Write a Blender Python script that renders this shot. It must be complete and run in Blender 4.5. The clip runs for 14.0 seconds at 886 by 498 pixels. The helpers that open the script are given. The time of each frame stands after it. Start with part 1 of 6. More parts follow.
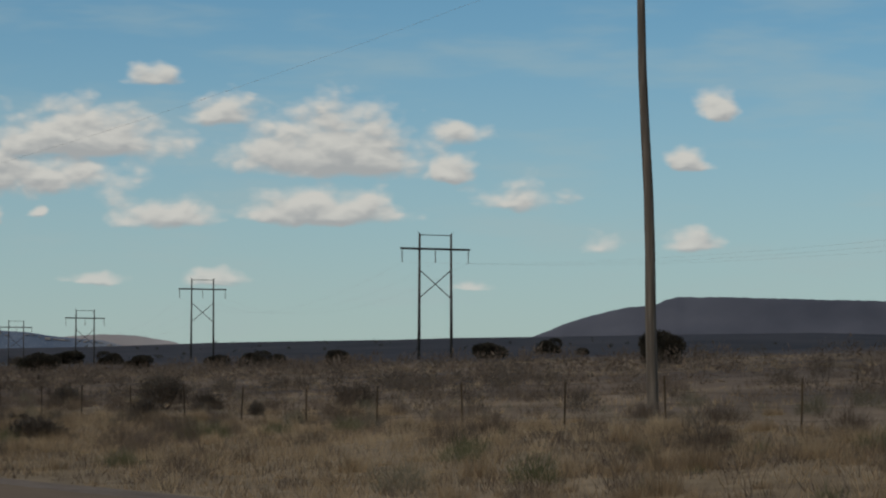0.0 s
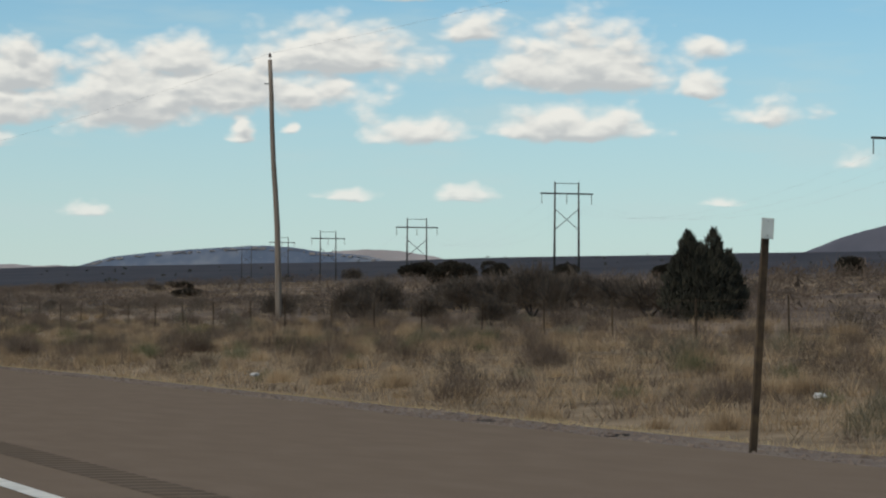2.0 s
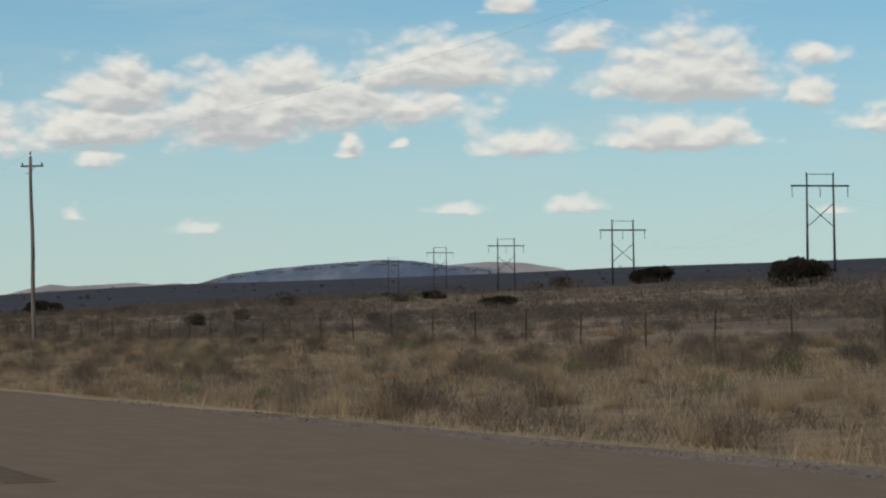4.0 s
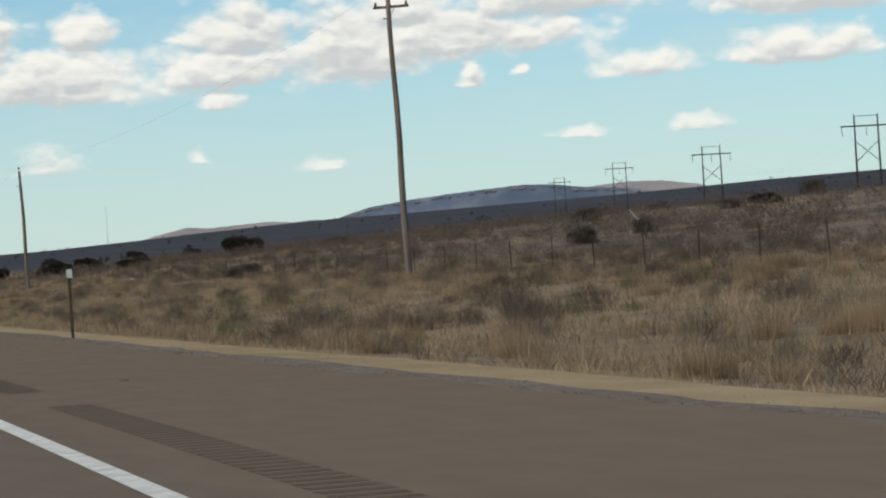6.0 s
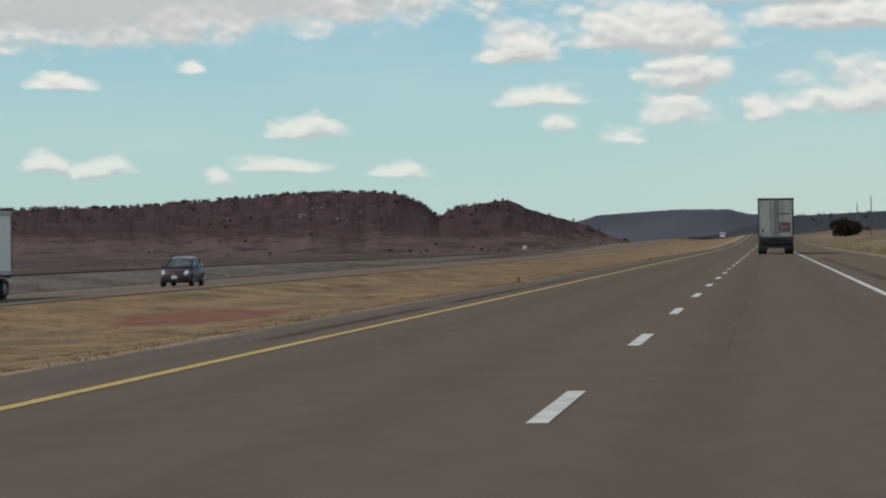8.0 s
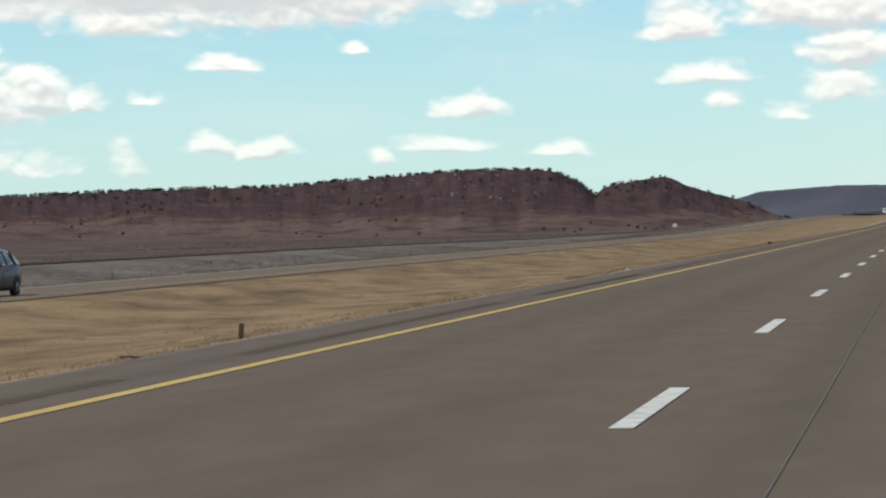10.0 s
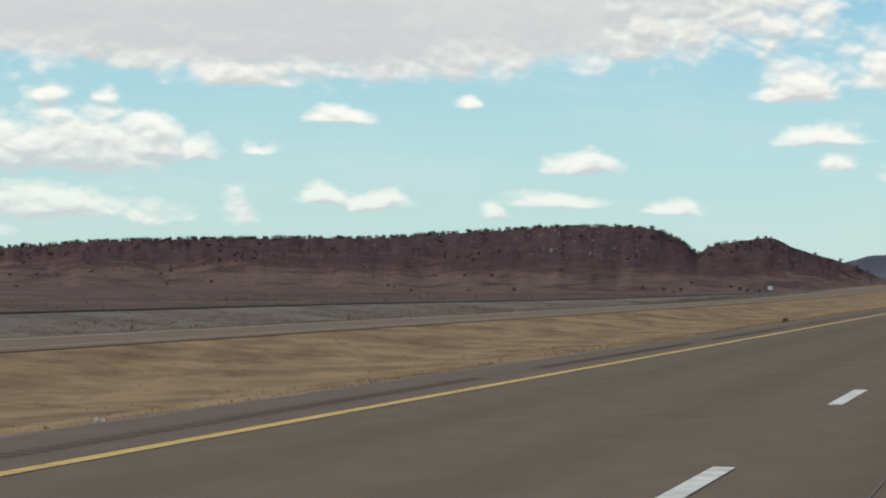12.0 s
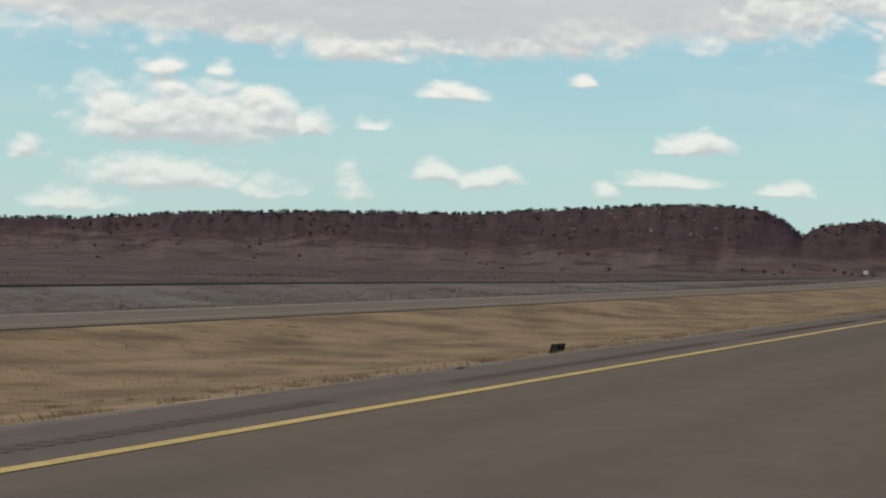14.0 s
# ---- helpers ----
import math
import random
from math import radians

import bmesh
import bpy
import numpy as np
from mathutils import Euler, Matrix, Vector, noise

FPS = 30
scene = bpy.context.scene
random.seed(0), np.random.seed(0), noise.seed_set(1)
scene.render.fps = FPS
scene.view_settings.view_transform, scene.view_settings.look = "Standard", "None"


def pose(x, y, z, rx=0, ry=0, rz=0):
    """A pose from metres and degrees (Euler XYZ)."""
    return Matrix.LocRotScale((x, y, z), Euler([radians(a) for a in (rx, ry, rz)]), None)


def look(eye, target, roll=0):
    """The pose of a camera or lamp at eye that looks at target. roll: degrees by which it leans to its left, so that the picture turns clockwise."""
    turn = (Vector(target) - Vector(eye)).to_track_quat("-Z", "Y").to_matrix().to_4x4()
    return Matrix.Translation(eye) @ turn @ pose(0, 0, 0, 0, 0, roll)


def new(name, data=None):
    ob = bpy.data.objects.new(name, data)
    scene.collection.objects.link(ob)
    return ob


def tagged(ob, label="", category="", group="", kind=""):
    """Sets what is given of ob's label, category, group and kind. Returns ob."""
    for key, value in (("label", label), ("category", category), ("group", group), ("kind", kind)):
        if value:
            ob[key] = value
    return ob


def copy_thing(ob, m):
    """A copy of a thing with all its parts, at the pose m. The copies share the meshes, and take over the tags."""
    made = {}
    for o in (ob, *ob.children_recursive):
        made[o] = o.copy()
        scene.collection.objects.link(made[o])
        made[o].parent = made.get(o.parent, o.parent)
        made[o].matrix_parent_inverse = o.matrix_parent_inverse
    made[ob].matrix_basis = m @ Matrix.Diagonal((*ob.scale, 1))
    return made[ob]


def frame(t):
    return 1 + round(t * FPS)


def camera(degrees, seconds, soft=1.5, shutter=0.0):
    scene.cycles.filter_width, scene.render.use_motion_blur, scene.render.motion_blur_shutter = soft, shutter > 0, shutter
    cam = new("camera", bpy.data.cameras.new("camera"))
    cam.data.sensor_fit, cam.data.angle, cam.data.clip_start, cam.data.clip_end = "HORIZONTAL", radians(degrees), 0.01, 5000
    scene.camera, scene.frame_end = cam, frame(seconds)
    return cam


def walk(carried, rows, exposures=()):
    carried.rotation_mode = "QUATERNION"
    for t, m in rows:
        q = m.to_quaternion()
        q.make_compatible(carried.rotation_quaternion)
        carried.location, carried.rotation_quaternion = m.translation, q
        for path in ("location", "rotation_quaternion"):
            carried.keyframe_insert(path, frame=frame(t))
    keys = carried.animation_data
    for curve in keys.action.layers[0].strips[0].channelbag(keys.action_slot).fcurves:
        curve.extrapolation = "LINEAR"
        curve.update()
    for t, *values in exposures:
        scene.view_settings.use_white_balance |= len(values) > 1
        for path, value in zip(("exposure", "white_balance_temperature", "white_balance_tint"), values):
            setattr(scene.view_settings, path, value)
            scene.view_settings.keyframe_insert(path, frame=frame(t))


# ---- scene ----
# One still place: a divided desert highway seen from a car that drives along +y.
FOV = 18.09
cam = camera(FOV, 14.0, soft=2.1)
PATH = [
    (0.0, look((0.0, 0.00, 1.105), (41.666, 90.838, 6.45), 0.10)),
    (0.5, look((0.0, 16.17, 1.105), (39.376, 108.023, 4.596), 0.17)),
    (1.0, look((0.0, 32.34, 1.105), (37.295, 125.067, 4.267), 0.04)),
    (1.5, look((0.0, 48.50, 1.105), (35.425, 141.988, 3.524), 0.23)),
    (2.0, look((0.0, 64.67, 1.105), (33.362, 158.916, 3.406), 0.28)),
    (2.5, look((0.0, 80.84, 1.105), (32.767, 175.265, 4.354), 0.03)),
    (5.0, look((0.0, 161.69, 1.105), (26.856, 257.997, 3.102), -1.71)),
    (5.5, look((0.0, 177.86, 1.105), (25.941, 274.432, 2.232), -2.61)),
    (6.0, look((0.074, 194.03, 1.108), (25.163, 290.831, 1.448), -3.69)),
    (6.5, look((0.039, 210.20, 1.107), (24.097, 307.260, 1.830), -3.92)),
    (7.0, look((-0.058, 226.67, 1.102), (17.829, 325.041, 2.865), -3.29)),
    (7.5, look((-0.050, 243.54, 1.038), (5.408, 343.373, 2.949), -1.29)),
    (8.0, look((-0.135, 258.91, 1.085), (-11.682, 358.241, 0.829), -0.44)),
    (8.5, look((0.028, 274.28, 1.117), (-18.109, 372.604, -0.755), -0.93)),
    (9.0, look((-0.016, 289.95, 1.110), (-17.241, 388.445, -0.343), -0.89)),
    (9.2, look((0.005, 296.42, 1.110), (-16.849, 394.982, -0.105), -1.20)),
    (11.5, look((0.345, 368.30, 1.127), (-19.327, 466.344, 0.494), 0.74)),
    (12.0, look((0.340, 384.57, 1.095), (-20.907, 482.282, 2.107), 0.69)),
    (12.5, look((0.357, 400.74, 1.127), (-22.052, 498.183, 2.759), 0.78)),
    (13.0, look((0.293, 417.21, 1.150), (-22.813, 514.503, 1.647), 0.75)),
    (13.5, look((0.352, 433.08, 1.154), (-23.495, 530.195, 1.400), 0.91)),
    (14.0, look((0.307, 449.35, 1.132), (-24.823, 546.141, 1.264), 1.68)),
]
EXPOSURES = [(0.0, -0.48), (0.5, -0.4), (1.0, -0.15), (1.5, -0.14), (2.0, 0.06), (2.5, -0.02), (5.0, -0.05), (6.5, 0.3), (7.5, 0.2), (8.0, 0.06), (8.5, 0.38), (9.0, 0.5), (11.5, 0.36), (12.0, 0.3), (12.5, -0.08), (13.0, 0.01), (14.0, 0.15)]
walk(cam, PATH, EXPOSURES)

# ---- world and sun ----
SUN_EL, SUN_AZ = radians(46), radians(-112)
sun_data = bpy.data.lights.new("sun", "SUN")
sun_data.energy, sun_data.angle, sun_data.color = 2.15, radians(3.0), (1.0, 0.91, 0.79)
sun = new("sun", sun_data)
sun.matrix_world = look((500 * math.sin(SUN_AZ) * math.cos(SUN_EL), 500 * math.cos(SUN_AZ) * math.cos(SUN_EL), 500 * math.sin(SUN_EL)), (0, 0, 0))

world = bpy.data.worlds.new("world")
scene.world = world
world.use_nodes = True
WN, WL = world.node_tree.nodes, world.node_tree.links
WN.clear()


def wnode(kind, **props):
    n = WN.new(kind)
    for key, value in props.items():
        if key == "op":
            n.operation = value
    return n


def wmath(op, a, b=None, c=None):
    n = wnode("ShaderNodeMath", op=op)
    for i, v in enumerate((a, b, c)):
        if v is None:
            continue
        if isinstance(v, (int, float)):
            n.inputs[i].default_value = v
        else:
            WL.new(v, n.inputs[i])
    return n.outputs[0]


def wvec(op, a, b=None, c=None):
    n = wnode("ShaderNodeVectorMath", op=op)
    for i, v in enumerate((a, b, c)):
        if v is None:
            continue
        if isinstance(v, tuple):
            n.inputs[i].default_value = v
        else:
            WL.new(v, n.inputs[i])
    return n.outputs["Value" if op == "LENGTH" else "Vector"]


sky = WN.new("ShaderNodeTexSky")
sky.sky_type = "NISHITA"
sky.sun_disc = False
sky.sun_elevation, sky.sun_rotation = SUN_EL, SUN_AZ
sky.altitude, sky.air_density, sky.dust_density, sky.ozone_density = 1500.0, 1.0, 0.3, 3.0
coord = WN.new("ShaderNodeTexCoord")
split = WN.new("ShaderNodeSeparateXYZ")
WL.new(coord.outputs["Generated"], split.inputs[0])
az = wmath("MULTIPLY", wmath("ARCTAN2", split.outputs[0], split.outputs[1]), 57.2958)
el = wmath("MULTIPLY", wmath("ARCSINE", split.outputs[2]), 57.2958)
join = WN.new("ShaderNodeCombineXYZ")
WL.new(az, join.inputs[0])
WL.new(el, join.inputs[1])
SKYPOS = join.outputs[0]

CLOUDS = []


def cloud(a, e, w, up, soft=1.0):
    """A cumulus: bearing of its middle, elevation of its flat base, half width and height in degrees, and how solid it is."""
    CLOUDS.append((a, e, w, up, soft))


cloud(20.05, 5.65, 0.80, 0.65)
cloud(22.33, 4.73, 2.40, 1.38)
cloud(24.77, 4.55, 0.65, 0.51)
cloud(22.09, 3.66, 2.11, 0.68)
cloud(25.01, 5.30, 0.65, 0.44, 0.5)
cloud(26.11, 3.97, 1.24, 0.58, 0.5)
cloud(30.32, 5.77, 0.58, 0.58)
cloud(29.65, 4.71, 0.55, 0.41)
cloud(29.68, 3.08, 0.73, 0.44)
cloud(27.84, 3.03, 0.51, 0.36, 0.6)
cloud(19.85, 2.31, 0.62, 0.26, 0.6)
cloud(18.9, 3.58, 1.3, 0.6, 0.7)
cloud(17.12, 5.00, 2.44, 1.02)
cloud(13.98, 4.97, 1.45, 0.73)
cloud(15.25, 4.35, 3.05, 0.58, 0.8)
cloud(14.6, 4.25, 4.3, 1.2, 0.85)
cloud(13.42, 3.87, 0.73, 0.58)
cloud(15.28, 3.54, 0.33, 0.36, 0.7)
cloud(18.68, 6.45, 0.62, 0.36, 0.6)
cloud(25.29, 2.26, 0.51, 0.17, 0.5)
cloud(7.50, 4.91, 0.76, 0.73)
cloud(10.63, 4.62, 1.38, 1.09)
cloud(7.12, 3.95, 1.82, 1.02)
cloud(10.24, 3.95, 2.40, 0.73)
cloud(12.97, 3.90, 1.89, 1.60)
cloud(15.03, 4.29, 0.51, 0.44)
cloud(16.09, 4.40, 1.96, 0.73, 0.8)
cloud(10.12, 3.40, 0.62, 0.48)
cloud(15.25, 3.70, 0.25, 0.36, 0.7)
cloud(16.33, 3.69, 0.22, 0.22, 0.7)
cloud(17.35, 2.34, 0.80, 0.22, 0.6)
cloud(19.88, 2.38, 0.69, 0.25, 0.7)
cloud(12.03, 2.00, 0.58, 0.26, 0.6)
cloud(9.61, 2.30, 0.29, 0.22, 0.5)
cloud(3.42, 3.76, 0.91, 0.44)
cloud(6.71, 3.74, 3.20, 1.09)
cloud(5.30, 4.70, 1.20, 1.02, 0.8)
cloud(0.68, 4.91, 3.05, 0.95, 0.8)
cloud(1.83, 4.37, 2.62, 0.80)
cloud(-2.32, 3.97, 2.15, 1.16)
cloud(-5.06, 3.77, 1.09, 0.87, 0.8)
cloud(-1.62, 3.27, 1.09, 0.73)
cloud(-4.50, 2.85, 1.09, 0.44)
cloud(-1.69, 2.51, 1.02, 0.73, 0.7)
cloud(2.76, 2.67, 2.87, 1.02)
cloud(-0.01, 2.49, 0.44, 0.44, 0.8)
cloud(6.50, 2.24, 0.95, 0.58, 0.6)
cloud(4.38, 2.28, 0.40, 0.29, 0.6)
cloud(-4.17, 2.26, 0.44, 0.44, 0.6)
cloud(-2.91, 2.07, 0.51, 0.36, 0.5)
cloud(-18.32, 2.47, 0.84, 0.87)
cloud(-14.29, 3.17, 0.84, 0.36)
cloud(-11.82, 3.47, 0.29, 0.32, 0.7)
cloud(-9.40, 2.20, 0.95, 0.48)
cloud(-14.80, 1.54, 0.65, 0.44)
cloud(-13.68, 1.41, 0.91, 0.39)
cloud(-9.90, 1.49, 1.20, 0.36)
cloud(-7.49, 1.34, 0.80, 0.29)
cloud(-11.33, 1.26, 0.36, 0.32, 0.5)
cloud(-5.03, 3.70, 1.09, 0.61)
cloud(-1.66, 3.19, 1.00, 0.73)
cloud(-20.10, 2.27, 2.91, 1.24)
cloud(-17.38, 2.39, 0.51, 0.48, 0.8)
cloud(-15.99, 2.52, 0.51, 0.25, 0.7)
cloud(-20.37, 3.55, 0.58, 0.38, 0.8)
cloud(-19.19, 3.57, 0.40, 0.44, 0.6)
cloud(-20.41, 1.21, 2.04, 0.76)
cloud(-22.23, 0.74, 1.16, 0.48, 0.8)
cloud(-18.18, 1.06, 0.76, 0.44, 0.6)
cloud(-23.09, 1.68, 0.55, 0.58, 0.6)
cloud(-16.47, 1.09, 0.44, 0.63, 0.6)
cloud(-16.57, 3.97, 1.60, 0.87, 0.7)
cloud(-13.55, 4.08, 1.31, 0.65, 0.6)
cloud(-15.5, 5.2, 13.0, 6.0, 1.9)



def cloud_field(pos, items):
    """How deep inside the nearest cloud a direction lies."""
    best = None
    for a, e, w, up, soft in items:
        q = wvec("MULTIPLY_ADD", pos, (1 / w, 1 / up, 0), (-a / w, -e / up - 0.1, 0))
        q = wvec("MAXIMUM", q, wvec("MULTIPLY", q, (1, -3.2, 0)))
        d = wmath("MULTIPLY_ADD", wvec("LENGTH", q), -soft, soft)
        best = d if best is None else wmath("SMOOTH_MAX", best, d, 0.1)
    return best


def wnoise(pos, scale, detail, rough, stretch=(1, 1, 1)):
    n = WN.new("ShaderNodeTexNoise")
    n.inputs["Scale"].default_value, n.inputs["Detail"].default_value, n.inputs["Roughness"].default_value = scale, detail, rough
    WL.new(wvec("MULTIPLY", pos, stretch), n.inputs["Vector"])
    return n


def billow(pos, warp):
    """Cauliflower swellings of cumulus at two sizes, with a little fraying."""
    total = None
    for scale, much in ((1.3, 0.5), (3.6, 0.2)):
        cells = WN.new("ShaderNodeTexVoronoi")
        cells.feature = "SMOOTH_F1"
        cells.inputs["Scale"].default_value, cells.inputs["Smoothness"].default_value = scale, 0.35
        sway = wvec("MULTIPLY", wvec("SUBTRACT", warp.outputs["Color"], (0.5, 0.5, 0.5)), (0.8, 0.5, 0))
        WL.new(wvec("MULTIPLY", wvec("ADD", pos, sway), (1, 1.7, 1)), cells.inputs["Vector"])
        v = wmath("MULTIPLY_ADD", cells.outputs["Distance"], -much, 0.42 * much)
        total = v if total is None else wmath("ADD", total, v)
    fray = wmath("MULTIPLY_ADD", wnoise(pos, 1.2, 5, 0.52, (1, 2.0, 1)).outputs[0], 0.6, -0.3)
    return wmath("ADD", total, fray)


def wrange(v, a, b, c, d):
    n = WN.new("ShaderNodeMapRange")
    n.interpolation_type = "SMOOTHSTEP"
    for i, x in enumerate((a, b, c, d)):
        n.inputs[i + 1].default_value = x
    WL.new(v, n.inputs[0])
    return n.outputs[0]


def wmix(f, a, b):
    n = WN.new("ShaderNodeMix")
    n.data_type = "RGBA"
    for sock, v in ((n.inputs[0], f), (n.inputs[6], a), (n.inputs[7], b)):
        if isinstance(v, (float, tuple)):
            sock.default_value = v
        else:
            WL.new(v, sock)
    return n.outputs[2]


CLOUD_LIT, CLOUD_SHADE, VEIL = (8.4, 8.35, 7.8, 1), (5.25, 5.5, 5.55, 1), (5.2, 6.45, 6.5, 1)
clear = wvec("MULTIPLY", sky.outputs[0], (0.665, 1.0, 1.015))
veil = wnoise(SKYPOS, 0.5, 4, 0.6, (0.35, 1.6, 1)).outputs[0]
haze = wmix(wrange(az, -6.0, 3.0, 0.0, 1.0), (4.8, 6.05, 6.05, 1), (5.5, 6.15, 6.0, 1))
clear = wmix(wrange(el, -1.0, 9.0, 0.75, 0.04), clear, haze)
clear = wmix(wmath("MULTIPLY", wrange(veil, 0.45, 0.72, 0.0, 0.36), wrange(el, 0.0, 40.0, 1.0, 0.4)), clear, VEIL)


def background(colour):
    b = WN.new("ShaderNodeBackground")
    b.inputs[1].default_value = 0.095
    WL.new(colour, b.inputs[0])
    return b.outputs[0]


def either(test, below, beyond):
    m = WN.new("ShaderNodeMixShader")
    for sock, v in zip(m.inputs, (test, below, beyond)):
        WL.new(v, sock)
    return m.outputs[0]


def sector(lo, hi):
    """The sky over one stretch of bearings, with the heaps that stand there."""
    items = [c for c in CLOUDS if c[0] + c[2] * 1.5 > lo - 1 and c[0] - c[2] * 1.5 < hi + 1]
    warp = wnoise(SKYPOS, 0.8, 3, 0.55, (1, 1.7, 1))
    shift = wvec("MULTIPLY", wvec("SUBTRACT", warp.outputs["Color"], (0.5, 0.5, 0.5)), (0.8, 0.3, 0))
    pos = wvec("ADD", SKYPOS, shift)
    # the high sheet of cloud over the hill is smooth, the heaps are ragged
    ragged = wrange(el, 4.0, 5.4, 1.0, 0.25) if hi < 0 else 1.0
    density = wmath("ADD", cloud_field(pos, items), wmath("MULTIPLY", billow(SKYPOS, warp), ragged))
    lift = (-0.05, 0.15, 0)
    above = wmath("ADD", cloud_field(wvec("ADD", pos, lift), items), wmath("MULTIPLY", billow(wvec("ADD", SKYPOS, lift), warp), ragged))
    # bright where a heap thins out upwards, grey in its depth and on its underside
    under = wmath("MULTIPLY", wmath("SUBTRACT", above, density), 1.1)
    mottle = wmath("MULTIPLY_ADD", wnoise(SKYPOS, 0.5, 5, 0.6, (0.6, 1.6, 1)).outputs[0], 0.7, -0.35)
    depth = wmath("MULTIPLY_ADD", wmath("MINIMUM", above, 0.9), 0.5, mottle)
    tone = wmix(wrange(wmath("ADD", depth, under), -0.3, 0.7, 0.0, 1.0), CLOUD_LIT, CLOUD_SHADE)
    hazed = wmath("MULTIPLY", wrange(density, -0.12, 0.44, 0.0, 1.0), wrange(el, 0.3, 4.2, 0.66, 1.0))
    return background(wmix(hazed, clear, tone))


# the rest of the sky: the same broken cumulus, from noise alone
heaps = wnoise(coord.outputs["Generated"], 5.0, 6, 0.6, (1, 1, 2.2)).outputs[0]
rest = background(wmix(wrange(heaps, 0.50, 0.62, 0.0, 0.9), clear, wmix(wrange(heaps, 0.58, 0.72, 0.0, 1.0), CLOUD_LIT, CLOUD_SHADE)))
east = sector(13.5, 36)
shader = either(wmath("GREATER_THAN", az, 13.5), sector(3, 13.5), east)
shader = either(wmath("GREATER_THAN", az, 3.0), sector(-9, 3), shader)
shader = either(wmath("GREATER_THAN", az, -9.0), sector(-30, -9), shader)
seen = wmath("MULTIPLY", wmath("LESS_THAN", el, 9.5), wmath("LESS_THAN", wmath("ABSOLUTE", wmath("SUBTRACT", az, 3.0)), 34.0))
shader = either(seen, rest, shader)
out = WN.new("ShaderNodeOutputWorld")
WL.new(shader, out.inputs[0])


# ---- materials ----
def material(name, colours, scale=1.0, rough=0.85, bump=0.3, metal=0.0, detail=6.0, island=0.0, objrand=0.0, stretch=(1, 1, 1), large=0.0, spec=0.3, thin=0.0):
    """A surface of several tones mixed by noise at world size; island and objrand vary the tone from piece to piece, large adds broad stains."""
    m = bpy.data.materials.new(name)
    m.use_nodes = True
    nt = m.node_tree
    n, l = nt.nodes, nt.links
    bsdf = n["Principled BSDF"]
    bsdf.inputs["Roughness"].default_value, bsdf.inputs["Metallic"].default_value = rough, metal
    bsdf.inputs["Specular IOR Level"].default_value = spec
    geo = n.new("ShaderNodeNewGeometry")
    mapping = n.new("ShaderNodeVectorMath")
    mapping.operation = "MULTIPLY"
    mapping.inputs[1].default_value = stretch
    l.new(geo.outputs["Position"], mapping.inputs[0])
    tex = n.new("ShaderNodeTexNoise")
    tex.inputs["Scale"].default_value, tex.inputs["Detail"].default_value = scale, detail
    l.new(mapping.outputs[0], tex.inputs["Vector"])
    value = tex.outputs[0]

    def add(sock, amount):
        nonlocal value
        a = n.new("ShaderNodeMath")
        a.operation = "MULTIPLY_ADD"
        a.inputs[1].default_value, a.inputs[2].default_value = amount, -amount / 2
        l.new(sock, a.inputs[0])
        b = n.new("ShaderNodeMath")
        b.operation = "ADD"
        l.new(value, b.inputs[0])
        l.new(a.outputs[0], b.inputs[1])
        value = b.outputs[0]

    if large:
        wide = n.new("ShaderNodeTexNoise")
        wide.inputs["Scale"].default_value, wide.inputs["Detail"].default_value = scale * 0.06, 4
        l.new(mapping.outputs[0], wide.inputs["Vector"])
        add(wide.outputs[0], large)
    if island:
        add(geo.outputs["Random Per Island"], island)
    if objrand:
        info = n.new("ShaderNodeObjectInfo")
        add(info.outputs["Random"], objrand)
    ramp = n.new("ShaderNodeValToRGB")
    el_ = ramp.color_ramp.elements
    k = len(colours)
    for i, c in enumerate(colours):
        p = 0.3 + 0.4 * i / max(k - 1, 1)
        e = el_[i] if i < 2 else el_.new(p)
        e.position, e.color = p, (*c, 1)
    l.new(value, ramp.inputs[0])
    l.new(ramp.outputs[0], bsdf.inputs["Base Color"])
    if bump:
        b = n.new("ShaderNodeBump")
        b.inputs["Strength"].default_value, b.inputs["Distance"].default_value = bump, 0.02 / max(scale, 0.02) ** 0.5
        l.new(tex.outputs[0], b.inputs["Height"])
        l.new(b.outputs[0], bsdf.inputs["Normal"])
    if thin:
        # thin leaves let part of the light through
        glow = n.new("ShaderNodeBsdfTranslucent")
        l.new(ramp.outputs[0], glow.inputs[0])
        both = n.new("ShaderNodeMixShader")
        both.inputs[0].default_value = thin
        l.new(bsdf.outputs[0], both.inputs[1])
        l.new(glow.outputs[0], both.inputs[2])
        l.new(both.outputs[0], n["Material Output"].inputs[0])
    return m


ASPHALT = material("asphalt", [(0.135, 0.110, 0.087), (0.143, 0.1165, 0.092), (0.152, 0.1245, 0.099)], 3.0, 0.95, 0.05, large=0.25, stretch=(1.0, 0.3, 1), spec=0.0)


